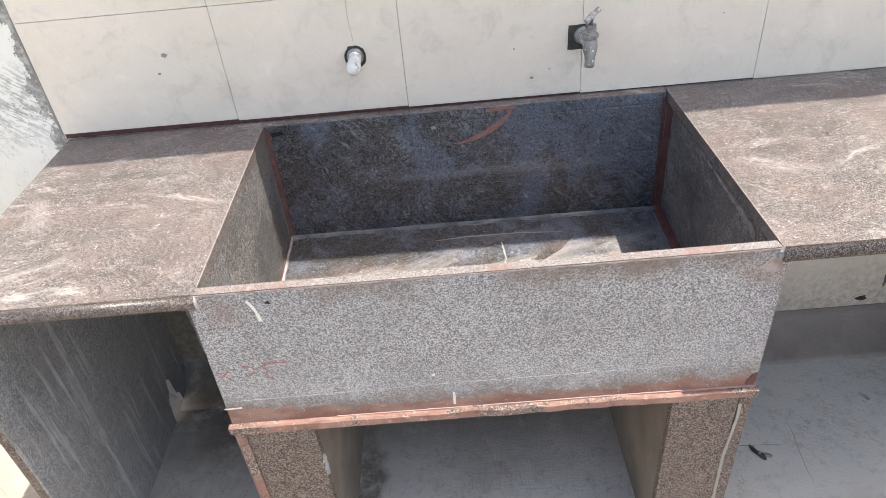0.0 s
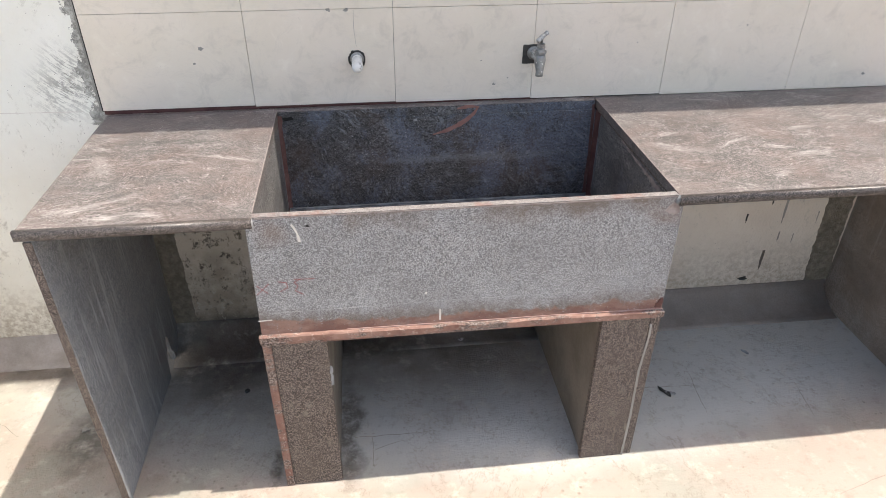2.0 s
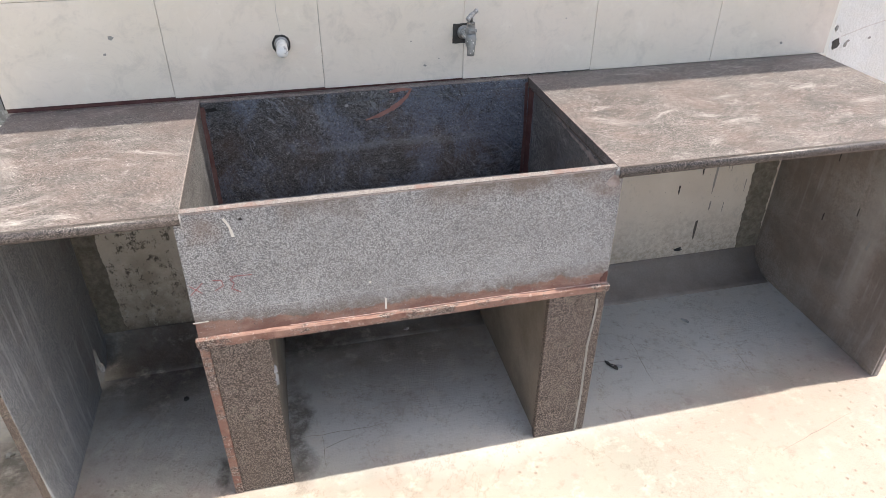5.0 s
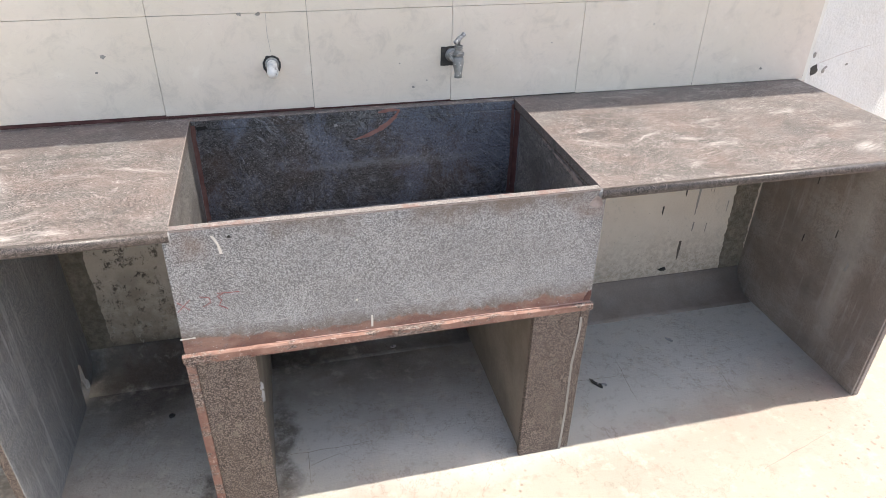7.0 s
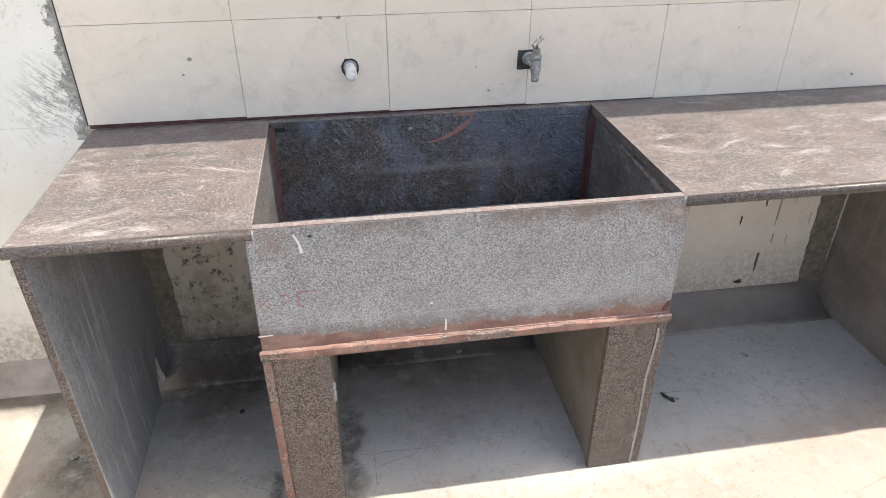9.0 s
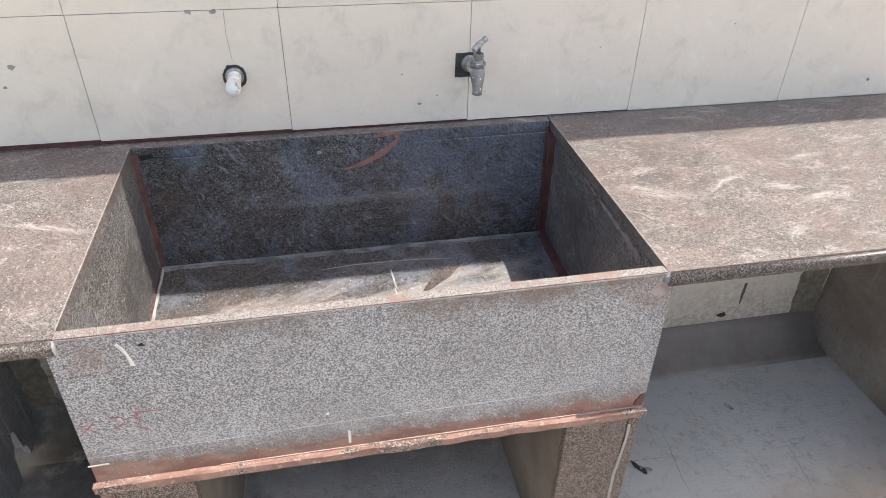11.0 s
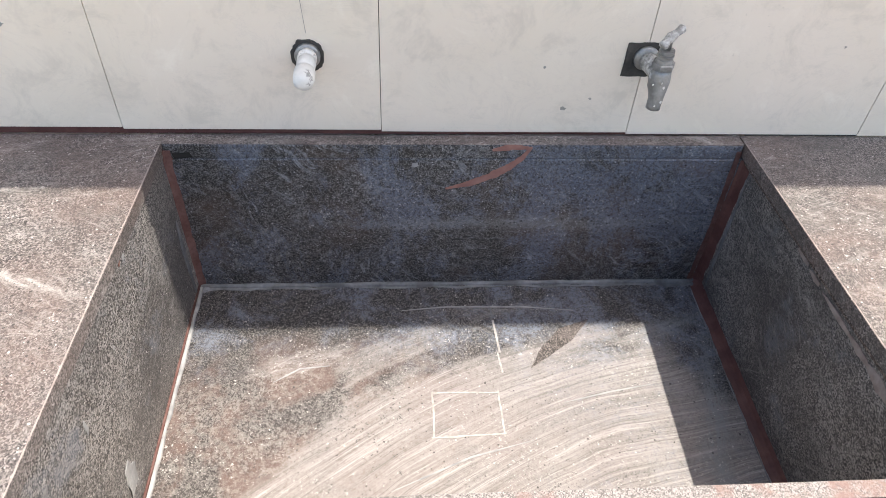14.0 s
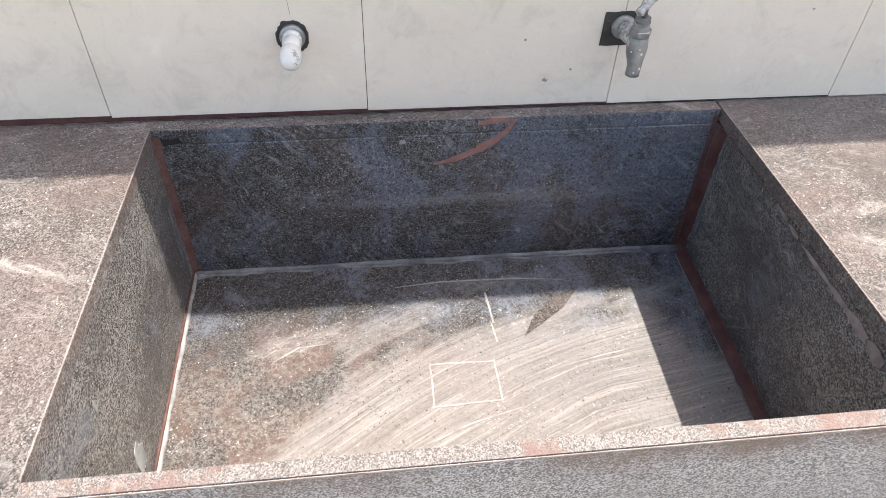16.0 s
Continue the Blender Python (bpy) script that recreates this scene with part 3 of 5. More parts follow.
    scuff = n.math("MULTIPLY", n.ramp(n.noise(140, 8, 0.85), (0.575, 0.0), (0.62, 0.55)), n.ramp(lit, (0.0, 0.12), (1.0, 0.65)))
    # bluish smears in the same strip carry the cool tint of its shade
    for k, (c, ln, wd, turn) in enumerate((((1.145, 1.5, 0.51), 0.42, 0.06, 78), ((1.11, 1.66, 0.52), 0.2, 0.05, 20), ((1.12, 1.36, 0.505), 0.2, 0.05, 95))):
        col = n.mix(n.math("MULTIPLY", swipe(n, c, ln, wd, turn, 0.8, 160, 6.0 + k), 0.7), col, (0.2, 0.212, 0.225))
    col = n.mix(scuff, col, (0.36, 0.34, 0.32))
    col = flakes(n, col, (0.42, 0.4, 0.38), 130, 0.8, 6.0, 4.0)
    col = specks(n, col, (0.46, 0.44, 0.415), 200, 0.14, 0.3, 5.1)
    col = specks(n, col, (0.03, 0.027, 0.026), 200, 0.16, 0.33, 7.7)
    col = flakes(n, col, (0.025, 0.024, 0.024), 100, 0.7, 7.0, 9.0)
    n.colour(col)
    n.rough(n.ramp(cover, (0.1, 0.42), (0.8, 0.8)))
    n.bump(n.math("ADD", v, n.math("MULTIPLY", n.math("ADD", cover, ridge), 1.2)), 0.4, 0.0013)
    return n.mat


def plain(name, base, alt, scale=12, rough=0.7, bump=0.25, dist=0.002, metal=0.0, fine=160):
    n = Net(name, rough, metal)
    col = n.mix(n.ramp(n.noise(scale, 5, 0.6), (0.38, 0.0), (0.66, 1.0)), base, alt)
    g = n.noise(fine, 4, 0.6)
    col = n.mix(n.ramp(g, (0.3, 0.25), (0.6, 0.0)), col, tuple(c * 0.55 for c in base))
    n.colour(col)
    n.bump(n.math("ADD", g, n.noise(scale * 4, 4, 0.6)), bump, dist)
    return n.mat


def tile_mat():
    n = Net("beige_glazed_tile", 0.28)
    cloud = n.noise(3.4, 5, 0.6)
    col = n.mix(n.ramp(cloud, (0.35, 0.0), (0.7, 1.0)), (0.655, 0.592, 0.493), (0.70, 0.638, 0.545))
    pink = n.noise(2.2, 3, 0.5, n.pos((1, 1, 1), (0, 0, 0), (5, 0, 3)))
    col = n.mix(n.ramp(pink, (0.48, 0.0), (0.7, 0.6)), col, (0.7, 0.615, 0.54))
    vein = n.noise(7, 7, 0.7, n.pos((1, 1, 1.4)), 1.4)
    col = n.mix(n.ramp(vein, (0.485, 0.0), (0.5, 0.2), (0.515, 0.0)), col, (0.5, 0.455, 0.41))
    dirt = n.noise(95, 4, 0.7)
    col = n.mix(n.math("MULTIPLY", n.ramp(dirt, (0.66, 0.0), (0.74, 0.55)), n.ramp(n.noise(9, 3), (0.45, 0.0), (0.65, 1.0))), col, (0.36, 0.33, 0.29))
    smudge = n.noise(13, 8, 0.75, n.pos((1, 1, 1), (0, 0, 0), (2, 0, 8)), 0.5)
    col = n.mix(n.ramp(smudge, (0.53, 0.0), (0.65, 0.45)), col, (0.5, 0.455, 0.39))
    col = n.mix(n.ramp(smudge, (0.3, 0.35), (0.44, 0.0)), col, (0.82, 0.77, 0.67))
    n.colour(col)
    n.rough(n.ramp(n.noise(14, 5, 0.6), (0.3, 0.3), (0.7, 0.5)))
    n.bump(n.noise(5, 2), 0.05, 0.002)
    return n.mat


def plaster_mat(name, stipple, wear=1.0):
    n = Net(name, 0.85)
    cloud = n.noise(2.4, 6, 0.62)
    col = n.mix(n.ramp(cloud, (0.36, 0.0), (0.68, 1.0)), (0.80, 0.80, 0.765), (0.73, 0.725, 0.68)) if name != "white_plaster" else n.mix(n.ramp(cloud, (0.36, 0.0), (0.68, 1.0)), (0.86, 0.845, 0.79), (0.79, 0.77, 0.70))
    scratch = n.noise(22, 7, 0.78, n.pos((1, 1, 0.45), (0, 30, 0)))
    col = n.mix(n.ramp(scratch, (0.6, 0.0), (0.7, 0.55 * wear)), col, (0.40, 0.375, 0.33))
    crack = n.noise(3.0, 8, 0.7, n.pos((1, 1, 1), (25, 0, 0)), 0.6)
    col = n.mix(n.ramp(crack, (0.492, 0.0), (0.5, 0.6 * wear), (0.508, 0.0)), col, (0.3, 0.28, 0.25))
    z = n.axis(2)
    foot = n.ramp(n.math("SUBTRACT", z, n.math("MULTIPLY", n.noise(8, 5, 0.7), 0.3)), (0.02, 0.75), (0.16, 0.0))
    col = n.mix(n.math("MULTIPLY", foot, 0.8), col, (0.42, 0.35, 0.27))
    fleck = n.noise(75, 5, 0.75)
    col = n.mix(n.ramp(fleck, (0.68, 0.0), (0.74, 0.6)), col, (0.28, 0.26, 0.23))
    col = specks(n, col, (0.3, 0.28, 0.25), 60, 0.1 * wear, 0.12, 1.1)
    col = specks(n, col, (0.2, 0.185, 0.16), 28, 0.06 * wear, 0.05, 5.3)
    n.colour(col)
    relief = n.math("ADD", n.noise(120, 5, 0.65), n.math("MULTIPLY", n.noise(18, 4, 0.6), 1.6))
    n.bump(relief, stipple, 0.008)
    return n.mat


def wall_mat():
    """Old distempered plaster of the rear wall, with cement daubs beside the tiling and mould under the counter."""
    n = Net("stained_white_plaster", 0.85)
    cloud = n.noise(2.2, 6, 0.62)
    col = n.mix(n.ramp(cloud, (0.36, 0.0), (0.68, 1.0)), (0.80, 0.785, 0.72), (0.72, 0.695, 0.615))
    scratch = n.noise(26, 7, 0.78, n.pos((1, 1, 0.5), (0, 30, 0)))
    col = n.mix(n.ramp(scratch, (0.64, 0.0), (0.73, 0.45)), col, (0.42, 0.4, 0.36))
    # darker cream tone below the counter line, east of the end panel
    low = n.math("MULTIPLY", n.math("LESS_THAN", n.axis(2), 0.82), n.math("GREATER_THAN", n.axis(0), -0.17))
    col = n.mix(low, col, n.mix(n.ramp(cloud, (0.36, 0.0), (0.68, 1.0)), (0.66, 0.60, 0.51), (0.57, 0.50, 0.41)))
    ragged = n.noise(15, 8, 0.72, n.pos((1, 1, 0.8)))
    strip = n.math("MULTIPLY", n.math("GREATER_THAN", n.math("ADD", n.axis(0), n.math("MULTIPLY", ragged, 0.17)), -0.138), n.math("GREATER_THAN", n.axis(2), 0.8))
    strip = n.math("MULTIPLY", strip, n.math("LESS_THAN", n.axis(0), -0.17))
    col = n.mix(n.math("MULTIPLY", strip, 0.85), col, n.mix(n.ramp(n.noise(55, 7, 0.8), (0.44, 0.0), (0.56, 1.0)), (0.12, 0.113, 0.1), (0.4, 0.385, 0.35)))
    smear = n.spot((-0.26, 1.8, 0.92), (0.13, 0.3, 0.13), 0.9, 0.1, 10)
    fibre = scratches(n, 130, 42, "y", 4.0, 0.05)
    col = n.mix(n.math("MULTIPLY", smear, n.ramp(n.math("ADD", n.math("MULTIPLY", fibre, 0.55), n.math("MULTIPLY", n.noise(60, 8, 0.82), 0.45)), (0.475, 0.0), (0.535, 0.9))), col, (0.27, 0.26, 0.235))
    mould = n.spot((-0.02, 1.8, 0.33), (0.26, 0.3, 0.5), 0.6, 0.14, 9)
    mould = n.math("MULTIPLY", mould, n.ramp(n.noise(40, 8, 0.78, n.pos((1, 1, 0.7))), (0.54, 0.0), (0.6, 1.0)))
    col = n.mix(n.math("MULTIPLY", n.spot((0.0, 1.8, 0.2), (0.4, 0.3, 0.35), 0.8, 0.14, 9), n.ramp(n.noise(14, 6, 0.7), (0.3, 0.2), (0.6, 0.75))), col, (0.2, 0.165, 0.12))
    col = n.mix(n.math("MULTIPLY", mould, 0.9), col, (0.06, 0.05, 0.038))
    z = n.axis(2)
    foot = n.ramp(n.math("SUBTRACT", z, n.math("MULTIPLY", n.noise(8, 5, 0.7), 0.26)), (0.0, 1.0), (0.17, 0.0))
    speck = n.ramp(n.noise(60, 6, 0.8), (0.42, 0.15), (0.58, 1.0))
    col = n.mix(n.math("MULTIPLY", n.math("MULTIPLY", foot, speck), 0.75), col, (0.32, 0.265, 0.2))
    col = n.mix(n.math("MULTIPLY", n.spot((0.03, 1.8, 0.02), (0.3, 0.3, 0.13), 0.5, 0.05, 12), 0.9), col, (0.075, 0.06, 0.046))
    col = n.mix(n.math("MULTIPLY", n.ramp(n.noise(70, 7, 0.8), (0.58, 0.0), (0.68, 0.35)), n.ramp(n.noise(5, 4, 0.6), (0.42, 0.1), (0.6, 1.0))), col, (0.42, 0.39, 0.33))
    col = specks(n, col, (0.33, 0.3, 0.26), 55, 0.12, 0.1, 1.1)
    col = specks(n, col, (0.25, 0.23, 0.2), 130, 0.08, 0.2, 4.2)
    scuff = n.noise(34, 9, 0.82, n.pos((1, 1, 0.6), (0, 20, 0), (3, 3, 3)), 0.4)
    col = n.mix(n.math("MULTIPLY", n.ramp(scuff, (0.565, 0.0), (0.61, 0.7)), n.ramp(n.noise(4, 5, 0.65, n.pos((1, 1, 1), (0, 0, 0), (7, 1, 2))), (0.42, 0.1), (0.58, 1.0))), col, (0.46, 0.43, 0.37))
    n.colour(col)
    n.bump(n.math("ADD", n.noise(110, 4, 0.6), n.math("MULTIPLY", n.noise(16, 4, 0.6), 2)), 0.4, 0.004)
    return n.mat


def floor_mat(name, pink):
    n = Net(name, 0.75)
    cloud = n.noise(1.7, 6, 0.6, n.pos((1, 1, 1), (0, 0, 0), (pink * 3, 1, 0)))
    col = n.mix(n.ramp(cloud, (0.36, 0.0), (0.66, 1.0)), (0.275, 0.255, 0.215) if pink < 0.8 else (0.25, 0.18, 0.152), (0.36, 0.328, 0.268) if pink < 0.8 else (0.32, 0.238, 0.205))
    p = n.noise(3.2, 5, 0.65, n.pos((1, 1, 1), (0, 0, 0), (8, 2, 0)), 0.5)
    col = n.mix(n.ramp(p, (0.42, 0.0), (0.6, pink)), col, (0.38, 0.275, 0.235))
    # paler grey floor colour under the counters
    under_zone = n.spot((1.0, 1.72, 0), (1.75, 0.62, 3.0), 0.25, 0.12, 8)
    smooth = n.mix(n.ramp(cloud, (0.36, 0.0), (0.66, 1.0)), (0.41, 0.41, 0.388), (0.5, 0.492, 0.458))
    col = n.mix(n.math("MULTIPLY", under_zone, 1.0 if pink < 0.8 else 0.0), col, smooth)
    dirt = n.noise(9, 7, 0.75)
    col = n.mix(n.ramp(dirt, (0.56, 0.0), (0.72, 0.45)), col, (0.24, 0.2, 0.155))
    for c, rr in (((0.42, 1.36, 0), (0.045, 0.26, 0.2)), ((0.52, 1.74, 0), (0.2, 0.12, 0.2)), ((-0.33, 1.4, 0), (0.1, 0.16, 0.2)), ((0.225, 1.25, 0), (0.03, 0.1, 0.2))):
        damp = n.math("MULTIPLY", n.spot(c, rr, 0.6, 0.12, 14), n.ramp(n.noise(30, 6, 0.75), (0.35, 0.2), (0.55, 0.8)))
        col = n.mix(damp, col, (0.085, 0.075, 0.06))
    # floor darkened towards the back of the bays: shade painted in brown, with grime
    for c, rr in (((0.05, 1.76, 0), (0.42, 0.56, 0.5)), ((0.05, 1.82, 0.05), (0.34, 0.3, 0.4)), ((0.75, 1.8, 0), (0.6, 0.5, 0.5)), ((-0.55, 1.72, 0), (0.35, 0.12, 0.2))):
        grime_shade = n.math("MULTIPLY", n.spot(c, rr, 0.75, 0.16, 6), n.ramp(n.noise(8, 6, 0.7), (0.3, 0.5), (0.6, 0.85)))
        col = n.mix(grime_shade, col, (0.08, 0.058, 0.046))
    hair = n.noise(1.6, 9, 0.7, n.pos((1, 1, 1), (0, 0, 0), (5, 5, 0)), 0.4)
    col = n.mix(n.ramp(hair, (0.497, 0.0), (0.5, 0.6), (0.503, 0.0)), col, (0.17, 0.13, 0.1))
    pale = n.noise(14, 6, 0.7, n.pos((1, 1, 1), (0, 0, 0), (0, 7, 2)))
    col = n.mix(n.ramp(pale, (0.54, 0.0), (0.7, 0.6)), col, (0.50, 0.465, 0.395) if pink < 0.8 else (0.37, 0.285, 0.245))
    rose = n.math("MULTIPLY", n.spot((2.3, 0.5, 0), (1.2, 1.0, 3.0), 0.7, 0.3, 3), n.ramp(n.noise(5, 6, 0.68), (0.36, 0.3), (0.56, 0.9)))
    col = n.mix(rose, col, (0.34, 0.245, 0.205))
    n.colour(col)
    n.rough(n.ramp(cloud, (0.35, 0.5), (0.7, 0.85)))
    pit = n.ramp(n.cells(38, n.pos((1, 1, 1), (0, 0, 0), (2, 2, 0))), (0.08, 0.0), (0.22, 1.0))
    where = n.ramp(n.noise(2.5, 4, 0.6, n.pos((1, 1, 1), (0, 0, 0), (9, 9, 0))), (0.48, 0.0), (0.6, 1.0))
    pits = n.math("MULTIPLY", n.math("MULTIPLY", n.math("SUBTRACT", 1.0, pit), where), n.math("SUBTRACT", 1.0, under_zone))
    col2 = n.mix(n.math("MULTIPLY", pits, 0.6), col, (0.2, 0.155, 0.12))
    rub = n.noise(26, 8, 0.78, n.pos((1, 1, 1), (0, 0, 0), (6, 1, 0)))
    col2 = n.mix(n.ramp(rub, (0.53, 0.0), (0.63, 0.7 if pink > 0.8 else 0.35)), col2, (0.21, 0.155, 0.125) if pink > 0.8 else (0.2, 0.165, 0.135))
    # riser of the low step darkened: its shade is painted brown into the stone
    if pink > 0.8:
        col2 = n.mix(n.math("LESS_THAN", n.axis(2), 0.031), col2, (0.14, 0.09, 0.075))
    n.colour(col2)
    n.bump(n.math("SUBTRACT", n.math("ADD", n.noise(130, 4, 0.6), n.math("MULTIPLY", dirt, 2)), n.math("MULTIPLY", pits, 2)), 0.4, 0.005)
    return n.mat


M_RIM = granite_rim()
M_TOP, M_FRONT, M_LEG, M_PANEL = granite_top(), granite_front(), granite_leg(), granite_panel("grey_sawn_granite", 0.0)
M_PANEL2 = granite_panel("brown_stained_granite", 1.0)
M_IN, M_SIDE, M_BASIN = granite_inside(), granite_side(), basin_floor()
M_TILE, M_WALL = tile_mat(), wall_mat()
M_WHITE, M_ROUGH = plaster_mat("white_plaster", 0.3), plaster_mat("stippled_white_plaster", 0.9, 0.2)
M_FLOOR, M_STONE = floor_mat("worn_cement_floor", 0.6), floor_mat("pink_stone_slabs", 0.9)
M_COVE = plain("worn_lime_cement", (0.40, 0.36, 0.29), (0.56, 0.52, 0.44), 7, 0.85, 0.6, 0.006)
M_CEMENT = plain("grey_cement", (0.25, 0.24, 0.22), (0.33, 0.315, 0.285), 9, 0.85, 0.5, 0.004)
M_DARKCEM = plain("dark_wet_cement", (0.035, 0.034, 0.032), (0.06, 0.056, 0.05), 30, 0.85, 0.6, 0.003)


def red_coat(name, bare):
    """Red oxide paint worn through to the stone in places."""
    n = Net(name, 0.8)
    stone, v = speckle(n, (0.03, 0.025, 0.022), (0.10, 0.08, 0.07), (0.32, 0.28, 0.25), 380)
    col = n.mix(n.ramp(n.noise(16, 6, 0.7), (0.36, 0.0), (0.64, 1.0)), (0.165, 0.078, 0.059), (0.265, 0.155, 0.122))
    col = n.mix(n.ramp(n.noise(20, 7, 0.75, n.pos((0.5, 1, 1), (0, 0, 0), (4, 4, 1))), (0.58 - bare, 0.0), (0.66 - bare, 0.85)), col, stone)
    col = n.mix(n.ramp(n.noise(60, 6, 0.75), (0.57, 0.0), (0.64, 0.7)), col, (0.42, 0.31, 0.265))
    n.colour(col)
    n.bump(n.math("ADD", v, n.noise(40, 5, 0.7)), 0.5, 0.002)
    return n.mat


M_LILAC = plain("faded_lilac_wash", (0.44, 0.40, 0.385), (0.30, 0.275, 0.245), 11, 0.85, 0.5, 0.003)
M_RED, M_REDLEG = red_coat("worn_red_oxide", 0.1), red_coat("red_streaked_granite", 0.13)
M_BEAD = plain("dull_red_bead", (0.09, 0.036, 0.03), (0.14, 0.075, 0.065), 40, 0.75, 0.5, 0.002)
M_CRAYON = plain("red_crayon", (0.24, 0.06, 0.065), (0.28, 0.1, 0.1), 60, 0.7, 0.2, 0.001)
M_BAYCOVE = plain("brown_cement_cove", (0.26, 0.218, 0.188), (0.36, 0.308, 0.27), 7, 0.85, 0.4, 0.004)
M_BAND = plain("sandy_cement", (0.16, 0.14, 0.105), (0.27, 0.24, 0.19), 45, 0.9, 0.9, 0.006)
M_CORE = plain("brown_cement_face", (0.155, 0.133, 0.108), (0.22, 0.192, 0.16), 8, 0.85, 0.4, 0.003)
M_SKIRT = plain("grimy_cement", (0.085, 0.07, 0.056), (0.15, 0.128, 0.105), 9, 0.85, 0.4, 0.003)
M_NOSE = granite_nosing()
M_PINK = plain("pinkish_mortar", (0.36, 0.25, 0.22), (0.28, 0.16, 0.13), 40, 0.85, 0.4, 0.001)
M_DAB = plain("dried_white_dab", (0.66, 0.63, 0.58), (0.5, 0.47, 0.43), 80, 0.85, 0.4, 0.001)
M_TORN = plain("torn_grey_filler", (0.33, 0.28, 0.26), (0.21, 0.165, 0.15), 60, 0.85, 0.5, 0.001)
M_MARK = plain("faded_red_paint", (0.22, 0.10, 0.082), (0.29, 0.155, 0.13), 30, 0.7, 0.3, 0.001)
M_DKRED = plain("dark_red_filler", (0.065, 0.02, 0.018), (0.11, 0.045, 0.038), 25, 0.6, 0.4, 0.002)
M_LINE = plain("snapped_line", (0.56, 0.48, 0.44), (0.7, 0.66, 0.6), 30)
M_JOINT = plain("smeared_grout", (0.10, 0.102, 0.107), (0.23, 0.236, 0.25), 22, 0.85, 0.6, 0.002)
M_PALE = plain("pale_grout", (0.34, 0.335, 0.33), (0.2, 0.2, 0.205), 40, 0.85, 0.5, 0.002)
M_CHALK = plain("chalk", (0.43, 0.405, 0.38), (0.26, 0.245, 0.232), 90, 0.9, 0.5, 0.001)


def chipped_white():
    n = Net("chipped_white_paint", 0.5)
    col = n.mix(n.ramp(n.noise(40, 5, 0.6), (0.4, 0.0), (0.66, 1.0)), (0.72, 0.71, 0.68), (0.6, 0.59, 0.56))
    chip = n.noise(75, 6, 0.7)
    col = n.mix(n.ramp(chip, (0.6, 0.0), (0.63, 0.75)), col, (0.2, 0.195, 0.18))
    n.colour(col)
    n.bump(n.math("SUBTRACT", n.noise(60, 4, 0.6), n.ramp(chip, (0.6, 0.0), (0.63, 0.5))), 0.4, 0.0015)
    return n.mat


M_PVC = chipped_white()
M_METAL = plain("dull_grey_metal", (0.2, 0.2, 0.195), (0.36, 0.36, 0.35), 45, 0.42, 0.35, 0.0008, metal=0.5)
M_WORN = plain("flecked_grey_metal", (0.22, 0.215, 0.205), (0.62, 0.61, 0.59), 150, 0.55, 0.6, 0.001, metal=0.15)
# near-black: the shade inside the drain and spout is put into this colour
M_HOLE = plain("dark_cavity", (0.012, 0.011, 0.01), (0.02, 0.018, 0.016), 30, 0.95)


# ---- setting ----
TILE_Y = 1.797       # face of the tiling
BED_Y = 1.806
WALL_Y = 1.812       # plaster face

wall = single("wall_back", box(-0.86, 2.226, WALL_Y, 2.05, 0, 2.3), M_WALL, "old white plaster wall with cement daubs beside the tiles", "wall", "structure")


def slanted_wall():
    a, b = Vector((2.228, WALL_Y + 0.002)), Vector((3.70, 2.172))
    d = (b - a).normalized()
    nrm = Vector((-d.y, d.x)) * 0.22
    bm = prism([tuple(a), tuple(b), tuple(b + nrm), tuple(a + nrm)], "z", 0, 2.3)
    bmesh.ops.bevel(bm, geom=[e for e in bm.edges if (e.verts[0].co.xy - b).length < 0.01 and (e.verts[1].co.xy - b).length < 0.01], offset=0.012, segments=3, affect="EDGES")
    return bm


single("wall_right", slanted_wall(), M_ROUGH, "white stippled plaster wall ending in an open corner", "wall", "structure")


def parapet_mesh():
    bm = bmesh.new()
    ys = [-6 + 0.5 * i for i in range(14)] + [0.75 + 0.06 * i for i in range(18)] + [WALL_Y]
    rows = []
    for y in ys:
        row = []
        for k in range(9):
            f = k / 8
            x = -0.865 + 0.09 * f ** 1.3
            if k == 8:
                x -= 0.012
            wob = 0.008 * noise.noise(Vector((y * 2.3, f * 3, 0.7)))
            row.append(bm.verts.new((x + wob, y, 0.94 * f - (0.0 if k < 8 else 0.0))))
        row.append(bm.verts.new((-0.82, y, 0.947)))
        row.append(bm.verts.new((-1.6, y, 0.955)))
        row.append(bm.verts.new((-1.6, y, 0)))
        rows.append(row)
    for r, s in zip(rows, rows[1:]):
        for k in range(len(r) - 1):
            bm.faces.new((r[k], r[k + 1], s[k + 1], s[k]))
    bm.faces.new(rows[0]), bm.faces.new(rows[-1])
    return bm


single("wall_parapet", parapet_mesh(), M_WHITE, "low white plastered parapet wall, cracked and uneven", "parapet", "structure")
single("wall_beyond", box(-4.0, -0.862, WALL_Y + 0.002, 2.05, 0, 2.3), M_WALL, "old white plaster wall behind the parapet", "wall", "structure")
single("canopy", box(-4.0, 3.31, 1.634, 2.05, 2.302, 2.42, 0.01), M_CEMENT, "plain concrete sunshade slab over the wall", "canopy", "structure")
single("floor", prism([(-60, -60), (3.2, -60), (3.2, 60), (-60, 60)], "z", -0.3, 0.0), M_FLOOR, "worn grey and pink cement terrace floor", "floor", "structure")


def raised_floor():
    edge = [(2.36, -1.5)] + [(2.484 + 0.0835 * y + 0.006 * noise.noise(Vector((y * 9, 3, 0))), y) for y in [-1.4 + 0.05 * i for i in range(70)]] + [(2.70, 2.4)]
    pts = [(2.34, -60)] + edge + [(2.70, 60), (60, 60), (60, -60)]
    return prism(pts, "z", -0.25, 0.036)


single("floor_raised", raised_floor(), M_STONE, "pink stone paving one low step above the terrace", "floor", "structure")


